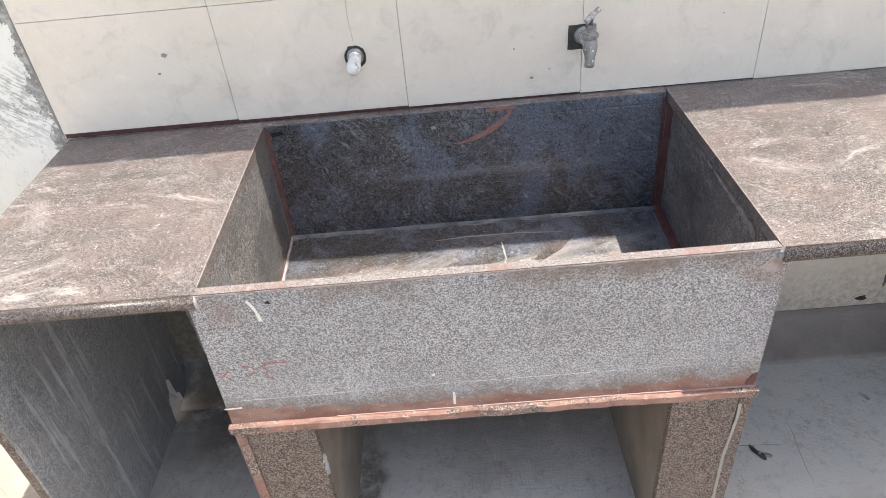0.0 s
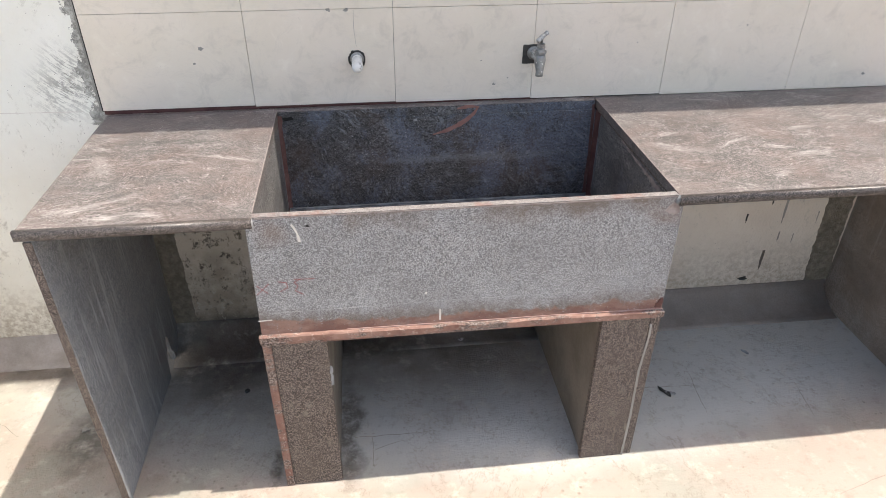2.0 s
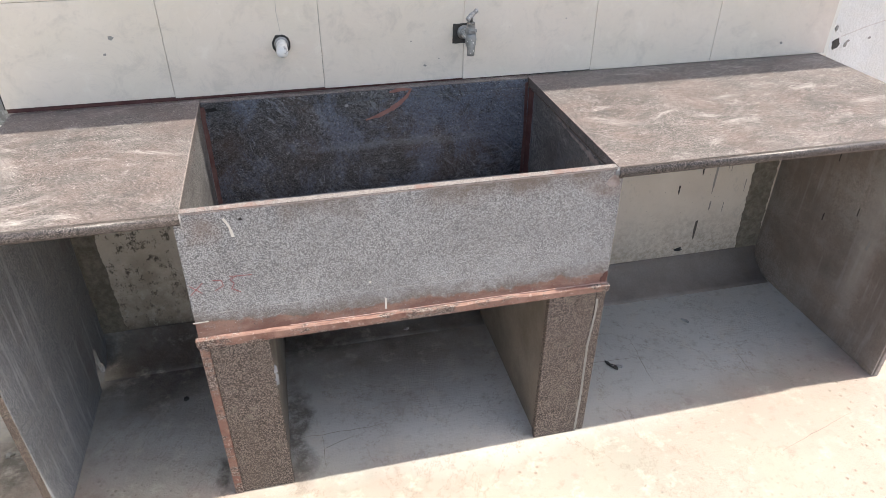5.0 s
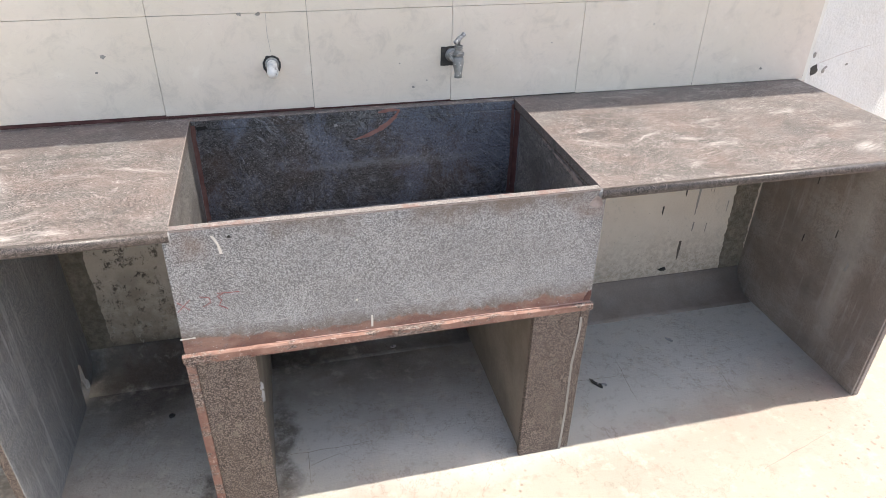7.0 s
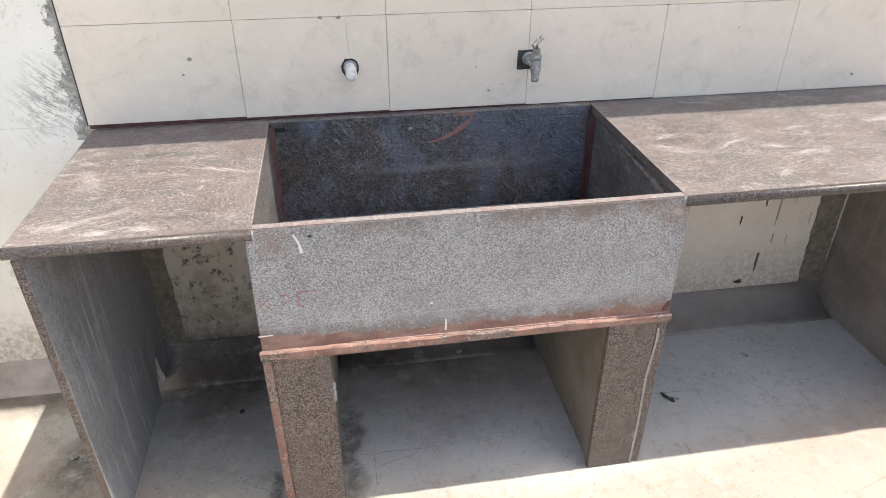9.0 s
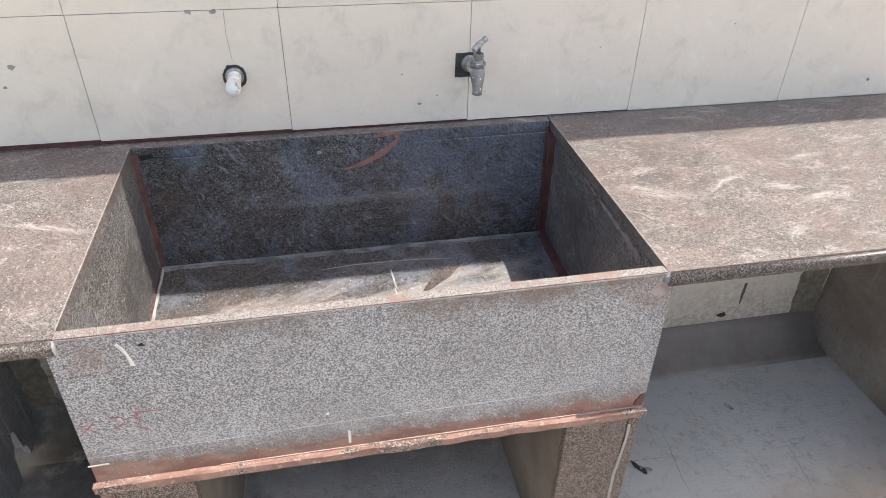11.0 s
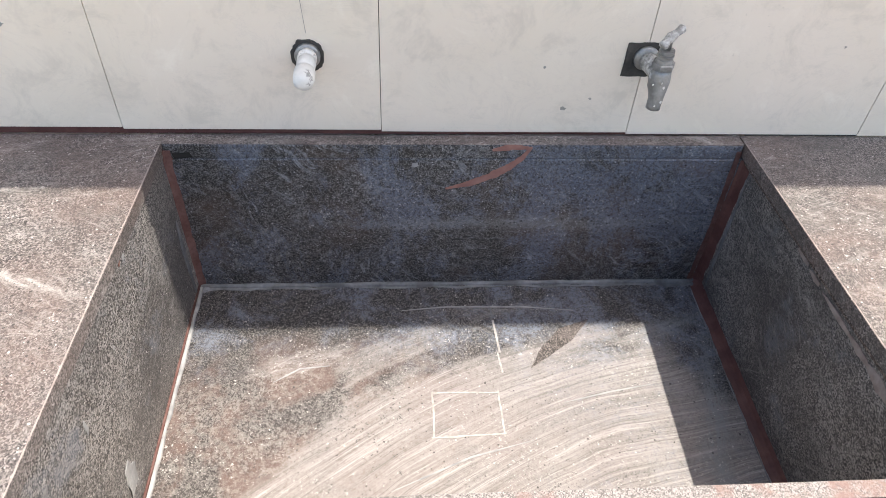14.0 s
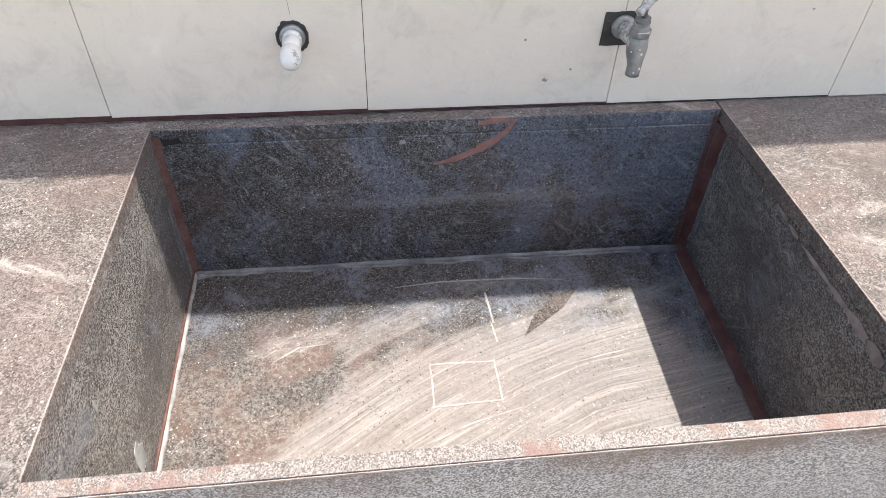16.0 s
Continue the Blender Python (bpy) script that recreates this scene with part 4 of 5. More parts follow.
def skirting(x0, x1, h, run):
    prof = [(WALL_Y, -0.002), (WALL_Y, h)]
    for i in range(7):
        f = i / 6
        prof.append((TILE_Y + 0.012 - run * (1 - math.cos(f * math.pi / 2)) * 1.0 - 0.004 * f, h * (1 - math.sin(f * math.pi / 2))))
    prof[-1] = (prof[-1][0], -0.002)
    return prism(prof, "x", x0, x1)


for x0, x1, h in ((-0.86, -0.182, 0.078), (-0.155, 0.256, 0.09), (0.4, 1.068, 0.06), (1.215, 2.178, 0.09)):
    single("baseboard", skirting(x0, x1, h, 0.085 if x0 < -0.5 else 0.13), M_LILAC if x0 < -0.5 else M_BAYCOVE if x0 > 1.2 else M_FLOOR, "faded lilac cement cove at the foot of the wall" if x0 < -0.5 else "dark cement cove where floor meets wall", "skirting", "structure", True)

# ---- tiling: each tile a piece of its own under the wall ----
JOINTS = [-0.19, 0.2175, 0.609, 1.0005, 1.392, 1.79, 2.2]
ROWS_Z = [(0.844, 1.1), (1.1, 1.7), (1.7, 2.295)]
for z0, z1 in ROWS_Z:
    for x0, x1 in zip(JOINTS, JOINTS[1:]):
        foot = z0 if z0 > 1 else max(0.8334, 0.8445 - 0.0075 * (x0 + 0.19))
        part("tile", box(x0 + 0.0005, x1 - 0.0005, TILE_Y, BED_Y, foot + 0.0005, z1 - 0.0005, 0.0004, 1), M_TILE, wall)
part("tile_bed", box(-0.196, 2.2, BED_Y + 0.0005, WALL_Y + 0.001, 0.84, 2.296), M_DARKCEM, wall, "dark cement bed behind the tiles")
part("tile_gap", box(-0.188, 1.2, TILE_Y + 0.002, BED_Y - 0.001, 0.8335, 0.8438), M_DKRED, wall, "dark red filler under the tiles")
part("tile_gap", box(1.2005, 2.2, TILE_Y + 0.0005, BED_Y - 0.001, 0.8335, 0.8438), M_DARKCEM, wall, "dark filler under the tiles")
# hairline cut in the tile over the capped pipe
part("crack", stroke([(0, 0), (-0.004, 0.05), (-0.002, 0.098)], 0.0008, 0.0005, (0.507, TILE_Y, 1.0), (1, 0, 0), (0, 0, 1), 2), M_CEMENT, wall)
for i, (x, z, s) in enumerate(((0.098, 1.007, 0.008), (0.075, 0.967, 0.005), (0.89, 0.883, 0.005), (0.852, 0.952, 0.003), (0.44, 1.098, 0.008), (0.485, 1.097, 0.007), (2.03, 0.875, 0.006), (1.3, 0.99, 0.003), (1.62, 1.03, 0.003), (0.93, 0.9, 0.003))):
    rng = random.Random(i)
    out = [(s * rng.uniform(0.5, 1.1) * math.cos(a * math.pi / 4), s * rng.uniform(0.4, 0.9) * math.sin(a * math.pi / 4)) for a in range(8)]
    part("chip", patch(out, 0.0008, (x, TILE_Y, z), (1, 0, 0), (0, 0, 1), 2, s * 0.15, i), M_CEMENT, wall)
# rough cement beside the first tile
part("cement_daub", stroke([(-0.197, 0.84), (-0.194, 1.2), (-0.197, 1.75)], 0.011, 0.004, (0, WALL_Y, 0), (1, 0, 0), (0, 0, 1), 30), M_CEMENT, wall, "rough grey cement along the tile edge")
part("snap_line", stroke([(-0.62, 0.845), (-0.45, 0.843), (-0.25, 0.84)], 0.0014, 0.0003, (0, WALL_Y, 0), (1, 0, 0), (0, 0, 1), 31), M_LINE, wall, "faint red snapped line")
# cement band down the corner of the right bay, drips and spots on the wall
part("cement_band", stroke([(2.138, 0.09), (2.13, 0.2), (2.126, 0.4), (2.12, 0.8)], 0.092, 0.003, (0, WALL_Y, 0), (1, 0, 0), (0, 0, 1), 9), M_BAND, wall)
part("cement_band", stroke([(-0.12, 0.08), (-0.128, 0.4), (-0.12, 0.8)], 0.075, 0.003, (0, WALL_Y, 0), (1, 0, 0), (0, 0, 1), 12), M_BAND, wall)
for i, (x, z, w, h) in enumerate(((1.797, 0.372, 0.007, 0.036), (1.931, 0.42, 0.009, 0.16), (1.935, 0.29, 0.006, 0.04), (1.975, 0.46, 0.006, 0.06), (1.877, 0.438, 0.008, 0.036), (1.988, 0.45, 0.004, 0.05), (1.898, 0.192, 0.011, 0.085), (1.55, 0.16, 0.004, 0.05), (2.06, 0.36, 0.004, 0.05), (1.99, 0.28, 0.003, 0.04))):
    out = [(-w / 2, h / 2), (w / 2, h / 2), (w * 0.35, -h / 4), (0, -h / 2), (-w * 0.4, -h / 5)]
    part("drip_stain", patch(out, 0.0006, (x, WALL_Y, z), (1, 0, 0), (0, 0, 1), 4, w * 0.14, i), M_DARKCEM if i in (0, 4) else M_SKIRT if i == 6 else M_CEMENT, wall)
part("cement_crumbs", blob((1.845, 1.81, 0.118), (0.016, 0.006, 0.007), 0.8), M_DARKCEM, wall)
# daubs of cement where the tiling ends
slant = Vector((1.472, 0.358, 0)).normalized()
wr = bpy.data.objects["wall_right"]
for i, (d, z, w, h) in enumerate(((0.03, 0.85, 0.04, 0.035), (0.082, 0.842, 0.012, 0.02), (0.09, 0.853, 0.014, 0.008), (0.2, 0.85, 0.016, 0.006), (0.012, 0.905, 0.012, 0.02))):
    p = Vector((2.228, WALL_Y + 0.002, z)) + slant * d
    rng = random.Random(40 + i)
    out = [(w * rng.uniform(0.35, 0.7) * math.cos(a * math.pi / 5), h * rng.uniform(0.35, 0.7) * math.sin(a * math.pi / 5)) for a in range(10)]
    part("cement_daub", patch(out, 0.002, p, slant, (0, 0, 1), 3, 0.0012, i), M_CEMENT if i else M_DARKCEM, wr)

part("snap_line", stroke([(0.05, 0.872), (0.16, 0.89), (0.30, 0.905)], 0.0018, 0.0004, (2.228, WALL_Y + 0.002, 0), slant, (0, 0, 1), 33), M_LINE, wr, "faint snapped line on the plaster")

# ---- the two worktops ----
counter = thing("countertop", (0.04, 1.5, TOP - 0.022), "short brown granite worktop with whitish dust, wall side in shade", "countertop", "granite worktops")
part("slab", box(-0.187, 0.2768, 1.1825, 1.7965, TOP - 0.022, TOP, 0.009, 4, None, lambda m: m.x < -0.17 and 1.2 < m.y < 1.7), M_TOP, counter)
part("nosing", box(-0.187, 0.2768, 1.166, 1.1823, TOP - 0.022, TOP, 0.009, 4, None, lambda m: m.y < 1.17 and m.x < 0.2), M_NOSE, counter, "rounded dark polished front edge", True)
counter2 = thing("countertop", (1.69, 1.5, TOP - 0.022), "long brown granite worktop with rounded nosing and pale scuffs", "countertop", "granite worktops")
part("slab", box(1.193, 2.187, 1.1805, 1.7965, TOP - 0.022, TOP, 0.009, 4, None, lambda m: m.x > 2.17 and 1.2 < m.y < 1.7), M_TOP, counter2)
part("nosing", box(1.193, 2.187, 1.164, 1.1803, TOP - 0.022, TOP, 0.009, 4, None, lambda m: m.y < 1.169 and m.x > 1.3), M_NOSE, counter2, "rounded dark polished front edge", True)

# ---- upright end panels ----
panel = thing("end_panel", (-0.175, 1.5, 0), "upright grey granite end panel with a notch at its foot", "panel", "granite end panels")
notch = [(1.172, 0), (1.172, TOP - 0.0225), (1.811, TOP - 0.0225), (1.811, 0), (1.732, 0), (1.724, 0.045), (1.709, 0.055), (1.703, 0.12), (1.688, 0.132), (1.677, 0.092), (1.662, 0.075), (1.648, 0)]
bm = prism(notch, "x", -0.170, -0.1535)
bmesh.ops.bevel(bm, geom=[e for e in bm.edges if abs(e.verts[0].co.y - 1.172) < 1e-4 and abs(e.verts[1].co.y - 1.172) < 1e-4], offset=0.002, segments=1, affect="EDGES")
part("slab", bm, M_PANEL, panel)
part("front_edge", box(-0.1705, -0.153, 1.169, 1.1718, 0, TOP - 0.023, 0.001, 1), M_LEG, panel, "brown sawn front edge")
panel2 = thing("end_panel", (2.19, 1.5, 0), "upright grey granite end panel with brown stains", "panel", "granite end panels")
part("slab", box(2.181, 2.189, 1.176, 1.811, 0, TOP - 0.0225, 0.001, 1), M_PANEL2, panel2)
part("edging", box(2.1895, 2.206, 1.172, 1.811, 0, TOP - 0.0225, 0.002, 1), M_PANEL2, panel2, "second thin granite sheet at the back of the panel")
part("filler", box(2.178, 2.206, 1.168, 1.20, TOP - 0.031, TOP - 0.0222, 0.002, 1), M_RED, panel2, "reddish filler under the worktop")
for i, out in enumerate(([(0, 0), (0.03, -0.004), (0.055, -0.018), (0.075, -0.022), (0.07, -0.008), (0.04, 0.006), (0.012, 0.008)], [(0.05, 0.006), (0.075, 0.0), (0.07, 0.008)], [(0.105, 0.012), (0.125, 0.0), (0.128, 0.008), (0.112, 0.02)], [(0.098, -0.012), (0.115, -0.022), (0.11, -0.01)])):
    part("stain", patch(out, 0.0005, (2.181, 1.336, 0.736), (0, -1, 0), (0, 0, 1), 4, 0.0018, i), M_DARKCEM, panel2)
for i, (y, z) in enumerate(((1.576, 0.556), (1.56, 0.348), (1.44, 0.432))):
    part("stain", patch([(0, 0), (0.004, 0.0), (0.004, 0.03), (0.001, 0.026)], 0.0005, (2.181, y, z), (0, -1, 0), (0, 0, 1), 3, 0.0008, i), M_DARKCEM, panel2)
part("scuff", patch([(0, 0), (0.012, 0.004), (0.01, 0.03), (0.004, 0.035)], 0.0006, (2.181, 1.368, 0.352), (0, -1, 0), (0, 0, 1), 3, 0.002, 3), M_PALE, panel2)

# ---- piers under the basin ----
def pier(x0, x1, edge, label):
    """A pier of masonry with a granite front and a second sheet beside it."""
    t = thing("pier", ((x0 + x1) / 2, 1.5, 0), label, "pier", "piers under the basin")
    a, b = (x0 + 0.021, x1) if edge < 0 else (x0, x1 - 0.027)
    part("front_slab", box(a, b, 1.178, 1.196, 0, 0.4995, 0.0015, 1), M_LEG, t)
    part("core", box(x0 + 0.008, x1 - 0.006, 1.1965, 1.811, 0, 0.476), M_CORE, t, "grey cement core")
    if edge < 0:
        part("side_slab", box(x0, x0 + 0.0205, 1.176, 1.19605, 0, 0.4995, 0.002, 1), M_REDLEG, t, "edge streaked with red filler")
    else:
        part("side_slab", box(x1 - 0.0265, x1, 1.180, 1.19605, 0, 0.4995, 0.002, 1), M_LEG, t)
        part("joint", stroke([(0, 0.0), (0.002, 0.15), (-0.002, 0.32), (0.006, 0.44), (0.004, 0.474)], 0.006, 0.0012, (x1 - 0.027, 1.178, 0), (1, 0, 0), (0, 0, 1), 4), M_CEMENT, t, "pale mortar joint")
    return t


pl = pier(0.252, 0.401, -1, "short granite-faced pier with red filler on its edge")
for i, z in enumerate((0.40, 0.375, 0.36)):
    part("mortar", blob((0.402, 1.185, z), (0.006, 0.008, 0.012), 0.6, sub=1), M_PALE, pl)
pier(1.064, 1.213, 1, "short granite-faced pier with a pale mortar joint")

# ---- the basin ----
def floor_z(y):
    return 0.497 + 0.05 * (y - 1.2)


sink = thing("wash_basin", (0.73, 1.5, 0.476), "large grey granite wash basin with cement-smeared floor and red joints", "sink")
front = prism([(0.256, 0.512), (1.208, 0.512), (1.2055, TOP - 0.0225), (1.1905, TOP - 0.0225), (1.1905, TOP), (0.2772, TOP), (0.2772, TOP - 0.0225), (0.2615, TOP - 0.0225)], "y", 1.178, 1.1985)
bmesh.ops.bevel(front, geom=[e for e in front.edges if all(abs(v.co.z - TOP) < 1e-5 for v in e.verts)], offset=0.002, segments=2, affect="EDGES")
fr = part("front_slab", front, M_FRONT, sink, "flamed grey granite front, rusty along its foot")
part("rim", box(0.2776, 1.19, 1.1795, 1.197, TOP - 0.001, TOP + 0.0006), M_RIM, fr, "dusty sawn top edge")
part("left_slab", box(0.258, 0.2752, 1.1987, 1.7695, 0.45, TOP - 0.0223, 0.001, 1), M_SIDE, sink)
part("right_slab", box(1.2035, 1.2085, 1.1987, 1.79, 0.45, TOP - 0.0225, 0.001, 1), M_SIDE, sink)
part("back_slab", box(0.2585, 1.2033, 1.770, 1.7925, 0.45, TOP - 0.0275, 0.002, 1), M_IN, sink, "dark bluish stained back")
part("back_edge", box(0.2772, 1.1905, 1.7702, 1.7923, TOP - 0.0273, TOP - 0.001, 0.002, 1), M_IN, sink, "dark bluish stained back")
bed = prism([(1.1987, 0.4946), (1.1987, floor_z(1.1987)), (1.7698, floor_z(1.7698)), (1.7698, 0.4946)], "x", 0.2754, 1.2033)
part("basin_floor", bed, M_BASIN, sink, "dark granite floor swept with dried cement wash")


def bottom_slab():
    """The slab under the basin: its front edge is uneven and coated."""
    bm, rows, n = bmesh.new(), [], 70
    for i in range(n + 1):
        x = 0.2505 + 0.962 * i / n
        a, b = (0.0022 * noise.noise(Vector((x * 23, k, 0.3))) for k in (1.0, 5.0))
        lo = 0.5015 - 0.006 * (x - 0.73) + (max(0.0, 0.004 * noise.noise(Vector((x * 15, 9, 0)))) if 0.4 < x < 1.06 else 0.0)
        prof = ((1.79, 0.4768), (1.175, lo), (1.168 + a, lo + 0.004), (1.168 + b, lo + 0.0195 + a), (1.171, lo + 0.0225 + b), (1.1778, lo + 0.023 + b), (1.1778, 0.4944), (1.79, 0.4944))
        rows.append([bm.verts.new((x, y, z)) for y, z in prof])
    for r, s in zip(rows, rows[1:]):
        for k in range(8):
            bm.faces.new((r[k], r[(k + 1) % 8], s[(k + 1) % 8], s[k]))
    bm.faces.new(rows[0]), bm.faces.new(rows[-1])
    return bm


part("bottom_slab", bottom_slab(), M_RED, sink, "slab edge coated with red oxide filler")
part("joint_line", stroke([(0.45, 0.5265), (0.7, 0.5255), (0.95, 0.5248), (1.208, 0.5225)], 0.003, 0.0015, (0, 1.1775, 0), (1, 0, 0), (0, 0, 1), 6), M_PINK, sink, "pale chipped line over the red edge")

U, V, Z = (1, 0, 0), (0, 1, 0), (0, 0, 1)


def crooked(pts, seed, amount=0.004):
    """The same line, wandering a little."""
    out = []
    for (x0, y0), (x1, y1) in zip(pts, pts[1:]):
        for k in range(12):
            f = k / 12
            x, y = x0 + (x1 - x0) * f, y0 + (y1 - y0) * f
            out.append((x + amount * noise.noise(Vector((x * 30, y * 30, seed))), y + amount * noise.noise(Vector((x * 30, y * 30, seed + 7.5)))))
    return out + [pts[-1]]


def on_floor(points, width, mat, seed, name, taper=False, label=""):
    """A line drawn on the basin's sloping floor."""
    u, v = Vector((1, 0, 0)), Vector((0, 1, 0.05)).normalized()
    o = Vector((0, 1.2, floor_z(1.2)))
    part(name, stroke([(x, y - 1.2) for x, y in points], width, 0.0009, o, u, v, seed, taper), mat, sink, label)


# chalk square for the waste and its guide line
for i, (a, b) in enumerate((((0.686, 1.533), (0.795, 1.532)), ((0.795, 1.536), (0.796, 1.457)), ((0.799, 1.459), (0.683, 1.4535)), ((0.686, 1.453), (0.687, 1.536)))):
    on_floor(crooked([a, b], 30 + i, 0.0022), 0.0028, M_CHALK, i, "chalk_line")
on_floor([(0.801, 1.68), (0.804, 1.64), (0.806, 1.61)], 0.004, M_CHALK, 8, "chalk_line")
on_floor(crooked([(0.799, 1.755), (0.80, 1.685)], 35, 0.002), 0.0025, M_JOINT, 10, "chalk_line")
on_floor([(0.802, 1.61), (0.806, 1.57)], 0.003, M_CHALK, 9, "chalk_line")
# thick trowel ridges of dried wash
for i, pts in enumerate(([(0.64, 1.705), (0.72, 1.712), (0.86, 1.71), (0.95, 1.70)], [(0.9, 1.51), (0.98, 1.528), (1.05, 1.54)], [(0.43, 1.56), (0.47, 1.585), (0.52, 1.59)], [(0.62, 1.37), (0.74, 1.42), (0.84, 1.445)])):
    on_floor(pts, 0.003, M_PALE, 40 + i, "cement_ridge", True)
# joints in the corners


def fillet(path, leg_a, leg_b, da, db, seed, rough=0.2):
    """A trowelled three-sided bead of filler along a corner, its two legs lying on the two slabs."""
    rng = random.Random(seed)
    bm, rows = bmesh.new(), []
    pts = [Vector(path[0]).lerp(Vector(path[1]), k / 40) for k in range(41)]
    da, db = Vector(da), Vector(db)
    for k, p in enumerate(pts):
        a = leg_a * (1 + rough * noise.noise(Vector((k * 0.33, seed, 0.0))) + rng.uniform(-0.06, 0.06))
        b = leg_b * (1 + rough * noise.noise(Vector((k * 0.29, seed, 5.0))) + rng.uniform(-0.06, 0.06))
        rows.append([bm.verts.new(q) for q in (p - da * 0.001 - db * 0.001, p + da * a - db * 0.0005, p + da * a * 0.55 + db * b * 0.2, p + da * a * 0.25 + db * b * 0.5, p + db * b - da * 0.0005)])
    for q, w in zip(rows, rows[1:]):
        for k in range(5):
            bm.faces.new((q[k], q[(k + 1) % 5], w[(k + 1) % 5], w[k]))
    bm.faces.new(rows[0]), bm.faces.new(rows[-1])
    return bm


LX, RX, BY = 0.2752, 1.2035, 1.770
part("corner_joint", fillet(((LX, BY, 0.53), (LX, BY, TOP - 0.012)), 0.013, 0.006, (1, 0, 0), (0, -1, 0), 3), M_BEAD, sink, "red filler in the corner")
part("corner_joint", fillet(((RX, BY, 0.53), (RX, BY, TOP - 0.029)), 0.009, 0.022, (-1, 0, 0), (0, -1, 0), 4), M_DKRED, sink, "dark red filler in the corner")
part("corner_joint", stroke([(1.189, 0.53), (1.191, 0.66), (1.186, TOP - 0.012)], 0.009, 0.0012, (0, BY, 0), (1, 0, 0), (0, 0, 1), 14), M_BEAD, sink, "dull red filler smeared on the back")
part("bare_streak", patch([(0, 0), (0.035, 0.024), (0.085, 0.06), (0.122, 0.105), (0.065, 0.084), (0.028, 0.046)], 0.0007, (0.853, 1.575, floor_z(1.575)), (1, 0, 0), Vector((0, 1, 0.05)).normalized(), 3, 0.0012, 2), M_NOSE, sink, "bare dark patch in the cement wash")
for (xa, ya), (xb, yb), m_, r in (((0.278, 1.7665), (1.2, 1.7665), M_JOINT, 0.0046), ((0.2785, 1.2), (0.2785, 1.765), M_PALE, 0.0042)):
    pts = []
    rng = random.Random(int(xa * 100))
    for k in range(25):
        f = k / 24
        y = ya + (yb - ya) * f
        pts.append((xa + (xb - xa) * f + rng.uniform(-1, 1) * 0.0012, y, floor_z(y) + 0.001))
    part("floor_joint", tube(pts, [r * rng.uniform(0.75, 1.2) for _ in pts], 8), m_, sink, "", True)
part("floor_joint", tube([(0.2765, 1.2, floor_z(1.2) + 0.008), (0.2763, 1.5, floor_z(1.5) + 0.008), (0.276, 1.762, floor_z(1.76) + 0.008)], 0.0026, 6), M_BEAD, sink, "", True)
part("floor_joint", fillet(((RX, 1.2, floor_z(1.2)), (RX, 1.766, floor_z(1.766))), 0.017, 0.016, (-1, 0, 0), (0, 0, 1), 8, 0.12), M_DKRED, sink, "dark red filler along the floor")
part("floor_joint", tube([(RX - 0.018 + 0.001 * noise.noise(Vector((k, 2, 0))), 1.2 + 0.0141 * k, floor_z(1.2 + 0.0141 * k) + 0.0005) for k in range(40)], 0.0009, 6), M_JOINT, sink, "", True)
for i, (xa, xb, w) in enumerate(((0.285, 0.42, 0.012), (0.40, 0.56, 0.006), (0.55, 0.71, 0.009), (0.70, 0.83, 0.006), (0.84, 1.0, 0.005), (0.98, 1.13, 0.008), (1.12, 1.19, 0.014))):
    on_floor(crooked([(xa, 1.7615), (xb, 1.7605)], 40 + i, 0.006), w, M_JOINT, 51 + i, "grout_smear", True)
part("grout_smear", stroke([(0.036, 0.535), (0.03, 0.62), (0.027, 0.72), (0.022, 0.78)], 0.008, 0.0008, (RX, 1.77, 0), (0, -1, 0), (0, 0, 1), 17, True), M_JOINT, sink)
part("grout_smear", stroke([(-0.02, 0.53), (-0.022, 0.62), (-0.018, 0.7)], 0.014, 0.0008, (LX, 1.765, 0), (0, 1, 0), (0, 0, 1), 19, True), M_JOINT, sink)
for i, p in enumerate(((0.286, 1.76), (1.19, 1.76))):
    part("mortar", blob((p[0], p[1], floor_z(1.76)), (0.008, 0.007, 0.004), 0.6), M_JOINT, sink)
# filler between worktops and basin
part("rim_filler", box(1.1985, 1.2045, 1.21, 1.78, TOP - 0.034, TOP - 0.0224, 0.002, 1), M_LEG, sink)
for i, (y, l, w, z) in enumerate(((1.57, 0.035, 0.005, 0.792), (1.53, 0.03, 0.006, 0.788), (1.49, 0.075, 0.006, 0.785), (1.42, 0.05, 0.008, 0.783), (1.375, 0.055, 0.013, 0.779), (1.325, 0.04, 0.015, 0.775), (1.272, 0.012, 0.012, 0.762), (1.256, 0.01, 0.014, 0.765), (1.24, 0.016, 0.009, 0.772))):
    out = [(0, 0.4 * w), (l * 0.3, -0.1 * w), (l * 0.62, -0.5 * w), (l, -0.2 * w), (l * 0.97, 0.7 * w), (l * 0.5, w), (l * 0.2, 0.8 * w)]
    part("torn_filler", patch(out, 0.0012, (RX, y, z), (0, -1, 0), (0, 0, 1), 8, w * 0.09, 70 + i), M_TORN, sink, "torn pinkish filler under the worktop edge")
part("rim_filler", box(0.2775, 1.19, 1.7705, 1.7962, TOP - 0.0009, TOP + 0.0003), M_TOP, sink, "dusty top edge of the back")
part("chipped_edge", stroke([(0.28, TOP - 0.0022), (0.6, TOP - 0.0016), (0.9, TOP - 0.002), (1.188, TOP - 0.0018)], 0.0022, 0.0004, (0, 1.178, 0), (1, 0, 0), (0, 0, 1), 77), M_TORN, sink, "pale chipped arris")
part("chipped_edge", stroke([(0.2755, 1.2), (0.2752, 1.45), (0.2756, 1.765)], 0.0016, 0.0003, (0, 0, TOP), (1, 0, 0), (0, 1, 0), 78), M_TORN, sink, "pale chipped arris")
